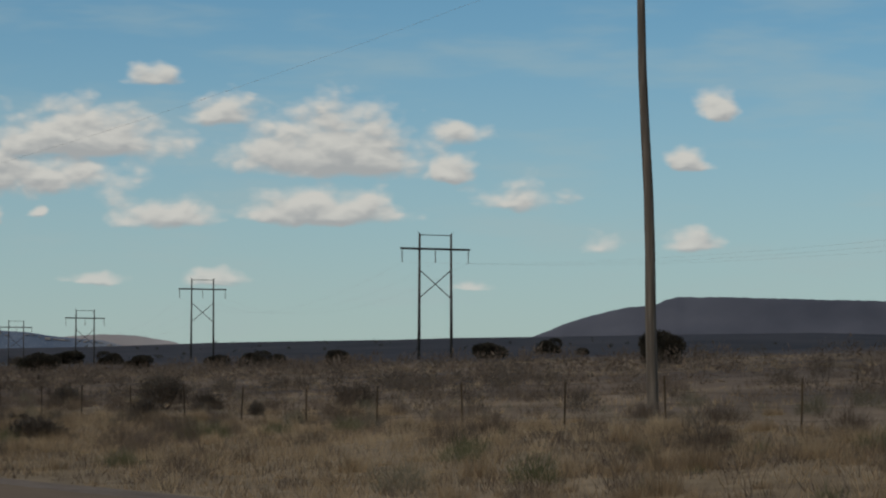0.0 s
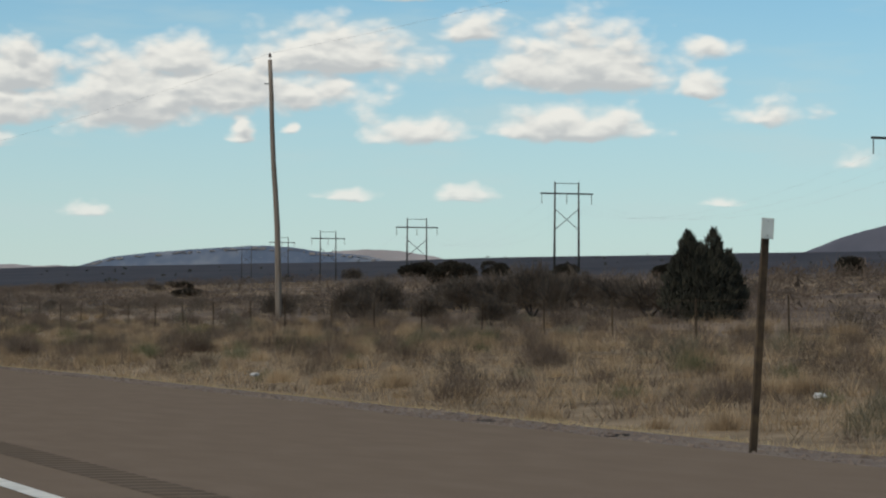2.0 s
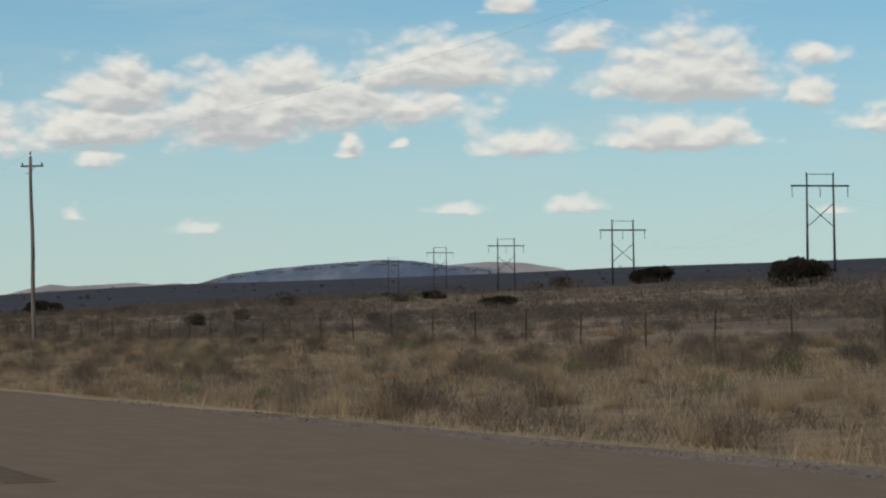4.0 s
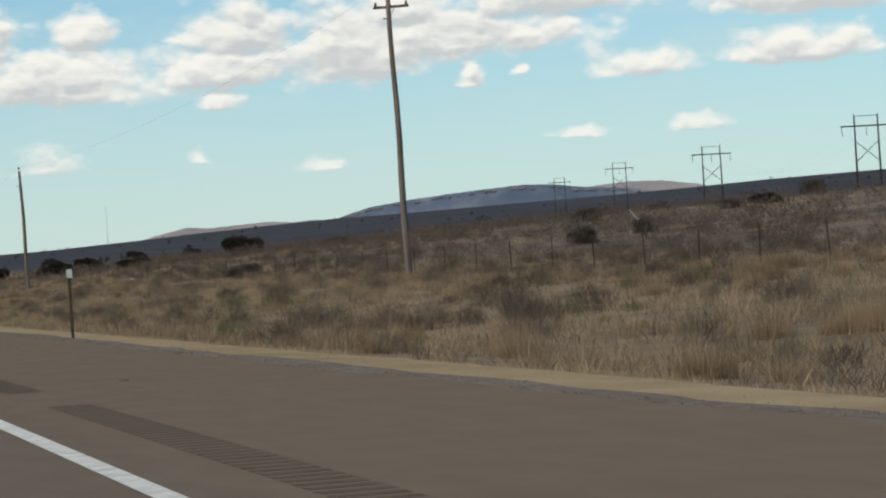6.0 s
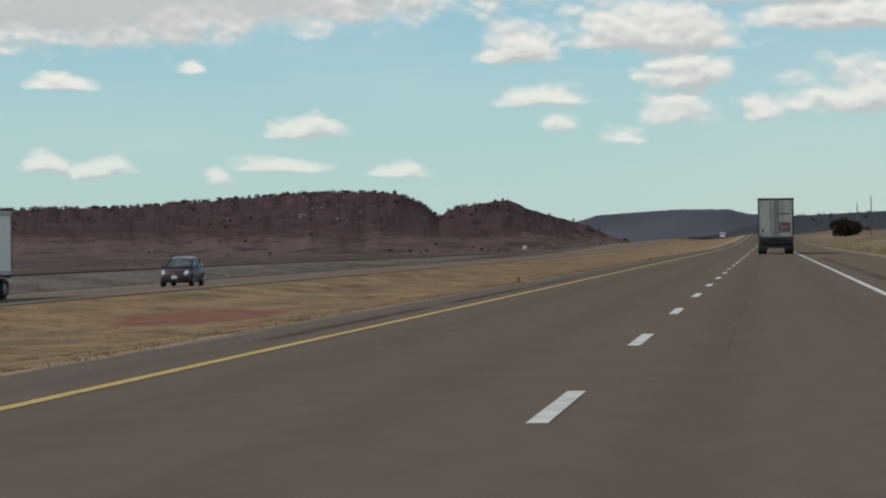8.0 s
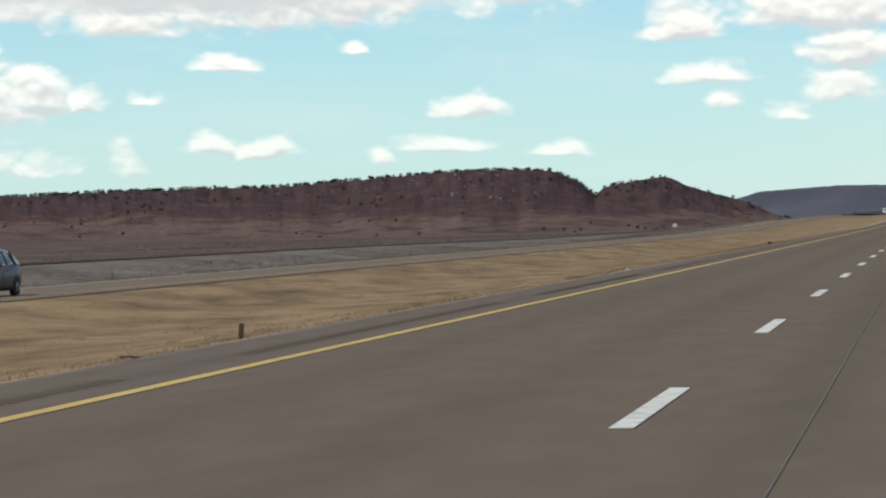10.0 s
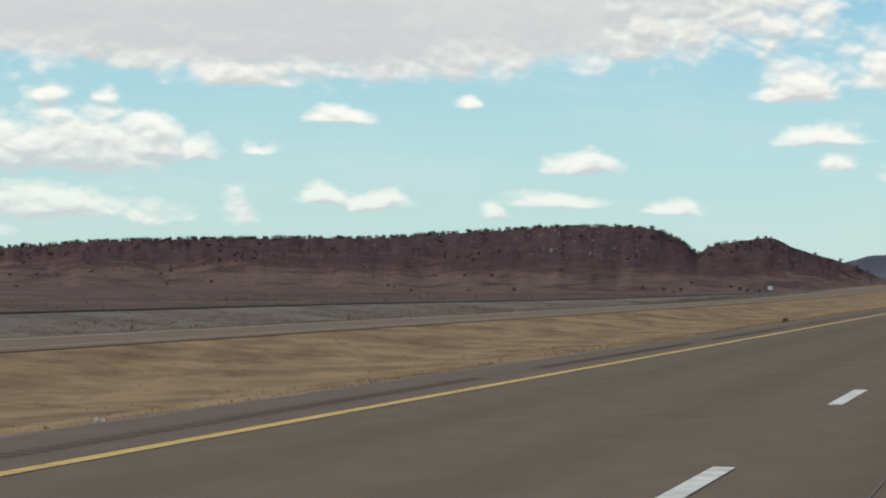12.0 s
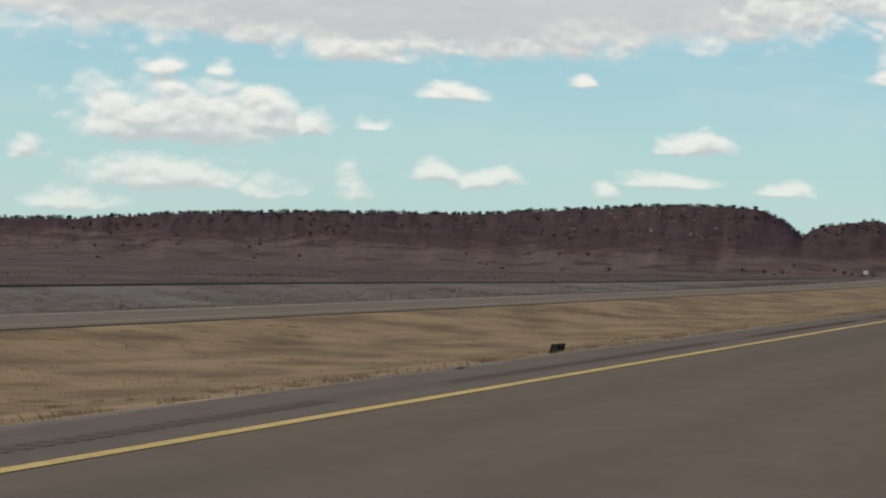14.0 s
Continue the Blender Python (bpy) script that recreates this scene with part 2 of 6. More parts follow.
def tyre_tracks(m, tracks):
    """Darker polished bands that wheels have worn along the lanes."""
    n, l = m.node_tree.nodes, m.node_tree.links
    bsdf = n["Principled BSDF"]
    base = bsdf.inputs["Base Color"].links[0].from_socket
    geo = n.new("ShaderNodeNewGeometry")
    xyz = n.new("ShaderNodeSeparateXYZ")
    l.new(geo.outputs["Position"], xyz.inputs[0])
    vary = n.new("ShaderNodeTexNoise")
    vary.inputs["Scale"].default_value, vary.inputs["Detail"].default_value = 0.25, 3
    l.new(geo.outputs["Position"], vary.inputs["Vector"])
    for at, half, depth in tracks:
        d = n.new("ShaderNodeMath")
        d.operation = "SUBTRACT"
        l.new(xyz.outputs[0], d.inputs[0])
        d.inputs[1].default_value = at
        a = n.new("ShaderNodeMath")
        a.operation = "ABSOLUTE"
        l.new(d.outputs[0], a.inputs[0])
        r = n.new("ShaderNodeMapRange")
        r.interpolation_type = "SMOOTHSTEP"
        for i, q in enumerate((0.0, half, depth, 0.0)):
            r.inputs[i + 1].default_value = q
        l.new(a.outputs[0], r.inputs[0])
        f = n.new("ShaderNodeMath")
        f.operation = "MULTIPLY"
        l.new(r.outputs[0], f.inputs[0])
        l.new(vary.outputs[0], f.inputs[1])
        mix = n.new("ShaderNodeMix")
        mix.data_type = "RGBA"
        l.new(f.outputs[0], mix.inputs[0])
        l.new(base, mix.inputs[6])
        mix.inputs[7].default_value = (0.03, 0.026, 0.022, 1)
        base = mix.outputs[2]
    # the paved shoulder beyond the edge line is older and browner
    side = n.new("ShaderNodeMapRange")
    side.interpolation_type = "SMOOTHSTEP"
    side.inputs[1].default_value, side.inputs[2].default_value = 2.2, 2.75
    l.new(xyz.outputs[0], side.inputs[0])
    old = n.new("ShaderNodeMix")
    old.data_type, old.blend_type = "RGBA", "MULTIPLY"
    l.new(side.outputs[0], old.inputs[0])
    l.new(base, old.inputs[6])
    old.inputs[7].default_value = (1.06, 1.015, 0.985, 1)
    # the narrow shoulder beside the median is greyer
    grey = n.new("ShaderNodeMapRange")
    grey.interpolation_type = "SMOOTHSTEP"
    grey.inputs[1].default_value, grey.inputs[2].default_value = -5.2, -5.4
    l.new(xyz.outputs[0], grey.inputs[0])
    narrow = n.new("ShaderNodeMix")
    narrow.data_type, narrow.blend_type = "RGBA", "MULTIPLY"
    l.new(grey.outputs[0], narrow.inputs[0])
    l.new(old.outputs[2], narrow.inputs[6])
    narrow.inputs[7].default_value = (1.0, 1.0, 1.06, 1)
    l.new(narrow.outputs[2], bsdf.inputs["Base Color"])


tyre_tracks(ASPHALT, [(-0.6, 0.6, 0.28), (1.15, 0.6, 0.17), (-4.2, 0.6, 0.2), (-2.6, 0.6, 0.2), (-5.72, 0.3, 0.25)])
ASPHALT_PALE = material("pale_asphalt", [(0.150, 0.120, 0.096), (0.168, 0.136, 0.109), (0.186, 0.151, 0.122)], 3.0, 0.95, 0.1, large=0.1, stretch=(1.0, 0.1, 1), spec=0.0)
GROOVE = material("milled_asphalt", [(0.098, 0.079, 0.061), (0.118, 0.096, 0.075)], 4.0, 0.95, 0.3, large=0.6, spec=0.0)
WHITE_PAINT = material("white_road_paint", [(0.40, 0.39, 0.35), (0.56, 0.55, 0.50), (0.64, 0.63, 0.575)], 5.0, 0.7, 0.2, large=0.4)
YELLOW_PAINT = material("yellow_road_paint", [(0.36, 0.245, 0.075), (0.50, 0.34, 0.10), (0.55, 0.385, 0.13)], 5.0, 0.7, 0.2, large=0.4)
GRAVEL = material("shoulder_gravel", [(0.095, 0.071, 0.056), (0.142, 0.110, 0.089), (0.19, 0.153, 0.121)], 6.0, 0.95, 0.8, large=0.5, spec=0.1)
POLE_WOOD = material("weathered_pole_wood", [(0.09, 0.072, 0.056), (0.15, 0.122, 0.097), (0.21, 0.175, 0.142)], 4.0, 0.9, 0.5, stretch=(3, 3, 0.15), objrand=0.3)
TOWER_WOOD = material("treated_tower_wood", [(0.045, 0.04, 0.038), (0.075, 0.068, 0.062)], 1.0, 0.9, 0.3, stretch=(3, 3, 0.2))
RUST = material("rusty_steel", [(0.025, 0.017, 0.010), (0.052, 0.034, 0.019), (0.085, 0.056, 0.03)], 9.0, 0.8, 0.3, objrand=0.3)
GALV = material("galvanised_steel", [(0.22, 0.22, 0.22), (0.34, 0.34, 0.34)], 8.0, 0.55, 0.1, metal=0.6)
PORCELAIN = material("brown_insulator", [(0.05, 0.035, 0.03), (0.09, 0.06, 0.05)], 5.0, 0.3, 0.0)
REFLECTOR = material("reflector_panel", [(0.50, 0.54, 0.50), (0.62, 0.66, 0.62)], 6.0, 0.5, 0.05)
CABLE = material("weathered_cable", [(0.28, 0.30, 0.31), (0.36, 0.38, 0.39)], 4.0, 0.6, 0.0)
STRAW = material("dry_straw_grass", [(0.235, 0.163, 0.097), (0.385, 0.277, 0.165), (0.53, 0.393, 0.243)], 0.8, 0.95, 0.0, island=0.22, large=0.7, thin=0.4, detail=3.0)
GOLDEN = material("golden_verge_grass", [(0.37, 0.272, 0.15), (0.50, 0.377, 0.215), (0.60, 0.462, 0.28)], 0.5, 0.95, 0.0, island=0.3, large=0.6, thin=0.5)
WEED = material("grey_brown_weed", [(0.105, 0.075, 0.055), (0.155, 0.113, 0.082), (0.215, 0.16, 0.119)], 0.6, 0.95, 0.0, island=0.25, large=0.7, thin=0.5)
SAGE = material("grey_green_scrub", [(0.13, 0.117, 0.073), (0.18, 0.158, 0.104), (0.235, 0.20, 0.138)], 0.6, 0.95, 0.0, island=0.2, large=0.6, thin=0.5)
MEDIAN_STRAW = material("median_straw_grass", [(0.17, 0.112, 0.058), (0.28, 0.189, 0.098), (0.37, 0.256, 0.137)], 0.5, 0.95, 0.0, island=0.35, large=0.8, thin=0.5)
MEDIAN_BROWN = material("brown_median_tufts", [(0.16, 0.109, 0.064), (0.225, 0.155, 0.090), (0.29, 0.203, 0.120)], 0.6, 0.95, 0.0, island=0.3, large=0.6, thin=0.5)
JUNIPER = material("juniper_foliage", [(0.022, 0.021, 0.0145), (0.036, 0.0345, 0.024), (0.058, 0.055, 0.038)], 1.2, 0.9, 0.0, island=0.3)
JUNIPER_DUSTY = material("dusty_juniper_foliage", [(0.034, 0.029, 0.021), (0.054, 0.046, 0.034), (0.080, 0.068, 0.051)], 1.2, 0.9, 0.0, island=0.12, spec=0.05, thin=0.4)
BUSH = material("dark_brown_bush", [(0.08, 0.062, 0.047), (0.12, 0.094, 0.071), (0.165, 0.13, 0.098)], 0.9, 0.95, 0.0, island=0.25, thin=0.5)
GREEN_WEED = material("olive_green_weed", [(0.10, 0.102, 0.05), (0.15, 0.147, 0.074), (0.20, 0.19, 0.105)], 0.6, 0.95, 0.0, island=0.25, thin=0.5)
BARK = material("dark_bark", [(0.035, 0.028, 0.023), (0.07, 0.058, 0.048)], 5.0, 0.9, 0.4)
ROCK = material("pale_rock", [(0.2, 0.18, 0.17), (0.34, 0.31, 0.29)], 0.5, 0.9, 0.5, island=0.4)
BALLAST = material("railway_ballast", [(0.105, 0.087, 0.074), (0.15, 0.128, 0.112), (0.19, 0.166, 0.146)], 1.2, 0.95, 0.3, large=0.7, spec=0.0)


# ---- building helpers ----
def link_mesh(name, me, mat, parent=None, label=""):
    ob = new(name, me)
    if mat is not None:
        me.materials.append(mat)
    ob.parent = parent
    if label:
        ob["label"] = label
    return ob


def part(name, bm, mat, parent=None, label="", smooth=False):
    me = bpy.data.meshes.new(name)
    if smooth:
        for f in bm.faces:
            f.smooth = True
    bm.to_mesh(me)
    bm.free()
    return link_mesh(name, me, mat, parent, label)


def raw(name, verts, faces, mat, parent=None, label="", smooth=False):
    """A mesh from numpy arrays: verts (n, 3), faces (m, 3 or 4)."""
    me = bpy.data.meshes.new(name)
    verts, faces = np.asarray(verts, np.float32), np.asarray(faces, np.int32)
    k = faces.shape[1]
    me.vertices.add(len(verts))
    me.vertices.foreach_set("co", verts.ravel())
    me.loops.add(faces.size)
    me.loops.foreach_set("vertex_index", faces.ravel())
    me.polygons.add(len(faces))
    me.polygons.foreach_set("loop_start", np.arange(0, faces.size, k, dtype=np.int32))
    me.polygons.foreach_set("use_smooth", np.full(len(faces), smooth))
    me.update(calc_edges=True)
    me.validate()
    return link_mesh(name, me, mat, parent, label)


def empty(name, m, label, category, group="", kind=""):
    ob = new(name)
    ob.empty_display_size = 0.2
    ob.matrix_world = m
    return tagged(ob, label, category, group, kind)


def box(bm, size, at=(0, 0, 0), rot=(0, 0, 0), bevel=0.0):
    m = pose(*at, *rot) @ Matrix.Diagonal((*size, 1))
    made = bmesh.ops.create_cube(bm, size=1.0, matrix=m)
    if bevel:
        vs = set(made["verts"])
        edges = [e for e in bm.edges if e.verts[0] in vs and e.verts[1] in vs]
        bmesh.ops.bevel(bm, geom=edges, offset=bevel, segments=2, affect="EDGES", profile=0.6)
    return bm


def rod(bm, a, b, r0, r1=None, seg=10):
    """A tapered round bar from a to b."""
    a, b = Vector(a), Vector(b)
    d = b - a
    m = Matrix.Translation((a + b) / 2) @ d.to_track_quat("Z", "Y").to_matrix().to_4x4()
    bmesh.ops.create_cone(bm, cap_ends=True, segments=seg, radius1=r0, radius2=r0 if r1 is None else r1, depth=d.length, matrix=m)
    return bm


def tube(name, pts, radii, mat, parent=None, seg=12, label=""):
    """One round bar along upright points, closed at its top."""
    a = np.linspace(0, 2 * math.pi, seg, endpoint=False)
    v = [(p[0] + r * math.cos(q), p[1] + r * math.sin(q), p[2]) for p, r in zip(pts, radii) for q in a]
    bm = bmesh.new()
    vs = [bm.verts.new(q) for q in v]
    for i in range(len(pts) - 1):
        for j in range(seg):
            k = (j + 1) % seg
            bm.faces.new((vs[i * seg + j], vs[i * seg + k], vs[(i + 1) * seg + k], vs[(i + 1) * seg + j])).smooth = True
    bm.faces.new(vs[-seg:])
    return part(name, bm, mat, parent, label)


def B():
    return bmesh.new()


def smooth_step(a, b, v):
    t = np.clip((np.asarray(v, float) - a) / (b - a), 0, 1)
    return t * t * (3 - 2 * t)


RNG = np.random.default_rng(7)


def value_noise(x, y, scale, seed=0):
    """Smooth noise between -1 and 1 over the plan, for arrays."""
    x, y = np.asarray(x, float) / scale, np.asarray(y, float) / scale
    xi, yi = np.floor(x).astype(np.int64), np.floor(y).astype(np.int64)
    fx, fy = x - xi, y - yi
    fx, fy = fx * fx * (3 - 2 * fx), fy * fy * (3 - 2 * fy)

    def h(i, j):
        n = (i * 374761393 + j * 668265263 + seed * 974634777) & 0x7FFFFFFF
        n = ((n ^ (n >> 13)) * 1274126177) & 0x7FFFFFFF
        return ((n ^ (n >> 16)) & 0xFFFF) / 32767.5 - 1

    return (h(xi, yi) * (1 - fx) + h(xi + 1, yi) * fx) * (1 - fy) + (h(xi, yi + 1) * (1 - fx) + h(xi + 1, yi + 1) * fx) * fy


# ---- the lie of the land ----
PROFILE_X = [-3000, -400, -110, -95, -60, -50, -42, -29.3, -25, -18, -11, -9, -6.5, -6.3, 6.3, 6.6, 8, 11, 15, 22, 28, 35, 60, 110, 200, 400, 3000]
PROFILE_Z = [-9, -7, -4.6, -4.2, -3.3, -2.7, -2.02, -1.575, -1.95, -1.7, -0.8, -0.4, -0.05, -0.05, -0.05, -0.05, -0.12, -0.36, -0.22, 0.18, 0.40, 0.72, 1.85, 4.1, 8.0, 9.5, 10]
RIDGE_AZ = [-180, -60, -30, -8, -4, -1.0, 0.5, 3, 6.6, 12.2, 18, 20.7, 24.5, 26.8, 34, 60, 180]
RIDGE_EL = [-0.3, -0.3, -0.32, -0.28, -0.2, 0.1, 0.46, 0.56, 0.68, 0.94, 1.07, 1.15, 1.23, 1.31, 1.4, 0.6, -0.3]


def widening(y):
    """How much further out the right pavement edge lies where the shoulder is wide."""
    return 3.35 * (1 - smooth_step(110, 215, y))


def rise(y):
    """The road climbs gently far ahead."""
    return 3.6 * smooth_step(560, 1500, y)


def land(x, y):
    """Height of the ground."""
    x, y = np.asarray(x, float), np.asarray(y, float)
    xs = np.where(x > 6.3, np.maximum(6.3, x - widening(y) * (1 - smooth_step(10, 30, x))), x)
    z = np.interp(xs, PROFILE_X, PROFILE_Z)
    rough = smooth_step(8.5, 16, x - widening(y)) + smooth_step(-7.5, -12, x) * (1 - smooth_step(-26, -28, x)) * 0.18 + smooth_step(-43, -48, x)
    z = z + rough * (0.10 * value_noise(x, y, 5, 1) + 0.16 * value_noise(x, y, 17, 2) + 0.3 * smooth_step(30, 80, np.abs(x)) * value_noise(x, y, 60, 3))
    z = z + smooth_step(12, 26, x) * np.clip(0.0065 * (y - 285), 0, 1.0)
    z = z + 0.3 * smooth_step(800, 600, y) * smooth_step(-20, -27, x)
    z_road = z + rise(y)
    r = np.hypot(x, y - 150)
    a = np.degrees(np.arctan2(x, y - 150))
    e = np.interp(a, RIDGE_AZ, RIDGE_EL)
    s = smooth_step(420, 2900, r)
    top = 1.1 + np.minimum(r, 3000) * np.tan(np.radians(e)) - np.maximum(r - 3000, 0) * 0.004
    z = z * (1 - s) + top * s + s * 1.2 * value_noise(x, y, 180, 4)
    c = smooth_step(75, 32, np.abs(x + 18)) * (1 - smooth_step(1150, 2300, y))
    z = z * (1 - c) + z_road * c
    return z


def place_z(x, y):
    return float(land(x, y))


def ground_material():
    m = bpy.data.materials.new("desert_ground")
    m.use_nodes = True
    n, l = m.node_tree.nodes, m.node_tree.links
    bsdf = n["Principled BSDF"]
    bsdf.inputs["Roughness"].default_value = 0.95
    bsdf.inputs["Specular IOR Level"].default_value = 0.1
    geo = n.new("ShaderNodeNewGeometry")
    xyz = n.new("ShaderNodeSeparateXYZ")
    l.new(geo.outputs["Position"], xyz.inputs[0])

    def noise_at(scale, detail, stretch=(1, 1, 1)):
        v = n.new("ShaderNodeVectorMath")
        v.operation = "MULTIPLY"
        v.inputs[1].default_value = stretch
        l.new(geo.outputs["Position"], v.inputs[0])
        t = n.new("ShaderNodeTexNoise")
        t.inputs["Scale"].default_value, t.inputs["Detail"].default_value = scale, detail
        l.new(v.outputs[0], t.inputs["Vector"])
        return t.outputs[0]

    def ramp(sock, stops):
        r = n.new("ShaderNodeValToRGB")
        for i, (p, c) in enumerate(stops):
            e = r.color_ramp.elements[i] if i < 2 else r.color_ramp.elements.new(p)
            e.position, e.color = p, (*c, 1)
        l.new(sock, r.inputs[0])
        return r.outputs[0]

    def span(sock, a, b):
        r = n.new("ShaderNodeMapRange")
        r.interpolation_type = "SMOOTHSTEP"
        r.inputs[1].default_value, r.inputs[2].default_value = a, b
        l.new(sock, r.inputs[0])
        return r.outputs[0]

    def math_(op, a, b):
        r = n.new("ShaderNodeMath")
        r.operation = op
        for i, v in enumerate((a, b)):
            if isinstance(v, (int, float)):
                r.inputs[i].default_value = v
            else:
                l.new(v, r.inputs[i])
        return r.outputs[0]

    def mix(f, a, b):
        r = n.new("ShaderNodeMix")
        r.data_type = "RGBA"
        l.new(f, r.inputs[0])
        l.new(a, r.inputs[6])
        l.new(b, r.inputs[7])
        return r.outputs[2]

    grain, patch, broad = noise_at(1.3, 8), noise_at(0.09, 5), noise_at(0.012, 5)
    soil = ramp(math_("ADD", math_("MULTIPLY", grain, 0.5), math_("MULTIPLY", patch, 0.5)), [(0.36, (0.11, 0.081, 0.052)), (0.5, (0.18, 0.133, 0.083)), (0.62, (0.25, 0.19, 0.122))])
    median = ramp(math_("ADD", math_("MULTIPLY", grain, 0.3), math_("MULTIPLY", noise_at(0.45, 7, (1, 0.4, 1)), 0.7)), [(0.34, (0.115, 0.076, 0.044)), (0.46, (0.186, 0.124, 0.067)), (0.6, (0.275, 0.187, 0.101))])
    scrub = ramp(math_("ADD", math_("MULTIPLY", patch, 0.5), math_("MULTIPLY", broad, 0.5)), [(0.4, (0.06, 0.045, 0.037)), (0.5, (0.115, 0.085, 0.064)), (0.6, (0.225, 0.168, 0.115))])
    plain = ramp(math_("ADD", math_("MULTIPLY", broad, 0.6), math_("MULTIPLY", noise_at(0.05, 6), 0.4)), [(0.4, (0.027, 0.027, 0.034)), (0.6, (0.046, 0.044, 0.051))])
    red = ramp(grain, [(0.35, (0.15, 0.064, 0.042)), (0.65, (0.25, 0.114, 0.073))])
    # land cover by distance from the road: verge, scrub, a darker and bluer far juniper plain; a bare red patch in the
    # median
    x, y = xyz.outputs[0], xyz.outputs[1]
    wob = math_("MULTIPLY", math_("SUBTRACT", patch, 0.5), 60.0)
    colour = mix(span(math_("ADD", x, wob), 22.0, 44.0), soil, scrub)
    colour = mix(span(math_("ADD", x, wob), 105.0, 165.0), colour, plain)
    colour = mix(span(x, -5.0, -7.0), colour, median)
    edge = math_("MULTIPLY", span(math_("ADD", x, math_("MULTIPLY", math_("SUBTRACT", noise_at(0.35, 5, (1, 0.3, 1)), 0.5), 5.0)), -9.6, -8.0), span(x, -5.0, -7.0))
    colour = mix(edge, colour, ramp(grain, [(0.35, (0.225, 0.165, 0.10)), (0.65, (0.32, 0.245, 0.155))]))
    colour = mix(span(x, -42.0, -45.0), colour, scrub)
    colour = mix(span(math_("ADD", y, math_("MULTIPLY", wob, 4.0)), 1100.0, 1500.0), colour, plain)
    colour = mix(span(math_("ADD", x, wob), -88.0, -125.0), colour, ramp(math_("ADD", math_("MULTIPLY", patch, 0.6), math_("MULTIPLY", broad, 0.4)), [(0.38, (0.05, 0.032, 0.027)), (0.5, (0.085, 0.055, 0.045)), (0.62, (0.13, 0.088, 0.068))]))
    dx = math_("DIVIDE", math_("SUBTRACT", x, -22.0), 3.0)
    dy = math_("DIVIDE", math_("SUBTRACT", y, 366.0), 13.0)
    d = math_("ADD", math_("MULTIPLY", dx, dx), math_("MULTIPLY", dy, dy))
    bare = span(math_("ADD", d, math_("MULTIPLY", math_("SUBTRACT", noise_at(0.6, 5), 0.5), 2.0)), 1.1, 0.5)
    colour = mix(bare, colour, red)
    l.new(colour, bsdf.inputs["Base Color"])
    b = n.new("ShaderNodeBump")
    b.inputs["Strength"].default_value, b.inputs["Distance"].default_value = 0.35, 0.05
    l.new(grain, b.inputs["Height"])
    l.new(b.outputs[0], bsdf.inputs["Normal"])
    return m


GROUND = ground_material()


def grid(xs, ys, zfun):
    gx, gy = np.meshgrid(xs, ys, indexing="ij")
    v = np.stack([gx, gy, zfun(gx, gy)], -1).reshape(-1, 3)
    i = np.arange(len(xs) * len(ys)).reshape(len(xs), len(ys))
    f = np.stack([i[:-1, :-1], i[1:, :-1], i[1:, 1:], i[:-1, 1:]], -1).reshape(-1, 4)
    return v, f


near_x = np.concatenate([np.arange(-112, -44, 2.0), np.arange(-44, -26, 1.0), np.arange(-26, -6.6, 0.7), [-6.6, -6.5, -6.3, -3, 0, 3, 6.3], np.arange(6.5, 36, 0.6), np.arange(36, 90, 2.0)])
ground_x = np.concatenate([-np.geomspace(4600, 114, 60), near_x, np.geomspace(90, 4600, 70)])
ground_y = np.concatenate([np.linspace(-900, -40, 30), np.arange(-36, 560, 2.5), np.geomspace(560, 4950, 90)])
v, f = grid(ground_x, ground_y, land)
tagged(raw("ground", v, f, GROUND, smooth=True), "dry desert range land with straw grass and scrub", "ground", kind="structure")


# ---- carriageways ----
def ribbon(name, left, right, y0, y1, z, mat, step=6.0, thick=0.0, parent=None, label=""):
    """A strip along the road between two edges (functions of y), with thickness."""
    ys = np.linspace(y0, y1, max(2, int((y1 - y0) / step) + 1))
    l, r = left(ys), right(ys)
    zl, zr = z(l, ys), z(r, ys)
    top = np.stack([np.stack([l, ys, zl], -1), np.stack([r, ys, zr], -1)], 1)
    rings = [top]
    if thick:
        low = top.copy()
        low[:, :, 2] -= thick
        low[:, 0, 0] -= 0.25 * min(thick, 0.3)
        low[:, 1, 0] += 0.25 * min(thick, 0.3)
        rings = [np.concatenate([low[:, :1], top, low[:, 1:]], 1)]
    v = rings[0]
    k = v.shape[1]
    i = np.arange(len(ys) * k).reshape(len(ys), k)
    f = np.stack([i[:-1, :-1], i[:-1, 1:], i[1:, 1:], i[1:, :-1]], -1).reshape(-1, 4)
    return raw(name, v.reshape(-1, 3), f, mat, parent, label)


flat = lambda x, y: rise(y)
const = lambda c: (lambda y: np.full_like(y, c, dtype=float))
far_slope = lambda x, y: -1.55 - 0.030 * (-29.5 - x) + 0.3 * smooth_step(800, 600, y) + rise(y)
DASH_X, WHITE_X, YELLOW_X, EDGE_R, EDGE_L = -1.495, 2.17, -5.17, 6.34, -6.35
white_line = lambda y: WHITE_X + 1.14 * (1 - smooth_step(90, 165, y))
rag = lambda y: 0.10 * value_noise(y, y * 0 + 3, 1.7, 5) + 0.12 * value_noise(y, y * 0 + 9, 7.0, 6)
edge_r = lambda y: EDGE_R + widening(y) + rag(y)
edge_l = lambda y: EDGE_L - 0.6 * rag(y + 300)
tagged(ribbon("road", edge_l, edge_r, -300, 4200, flat, ASPHALT, step=1.5, thick=0.25), "worn grey-brown asphalt carriageway with paved shoulders", "road", kind="structure")
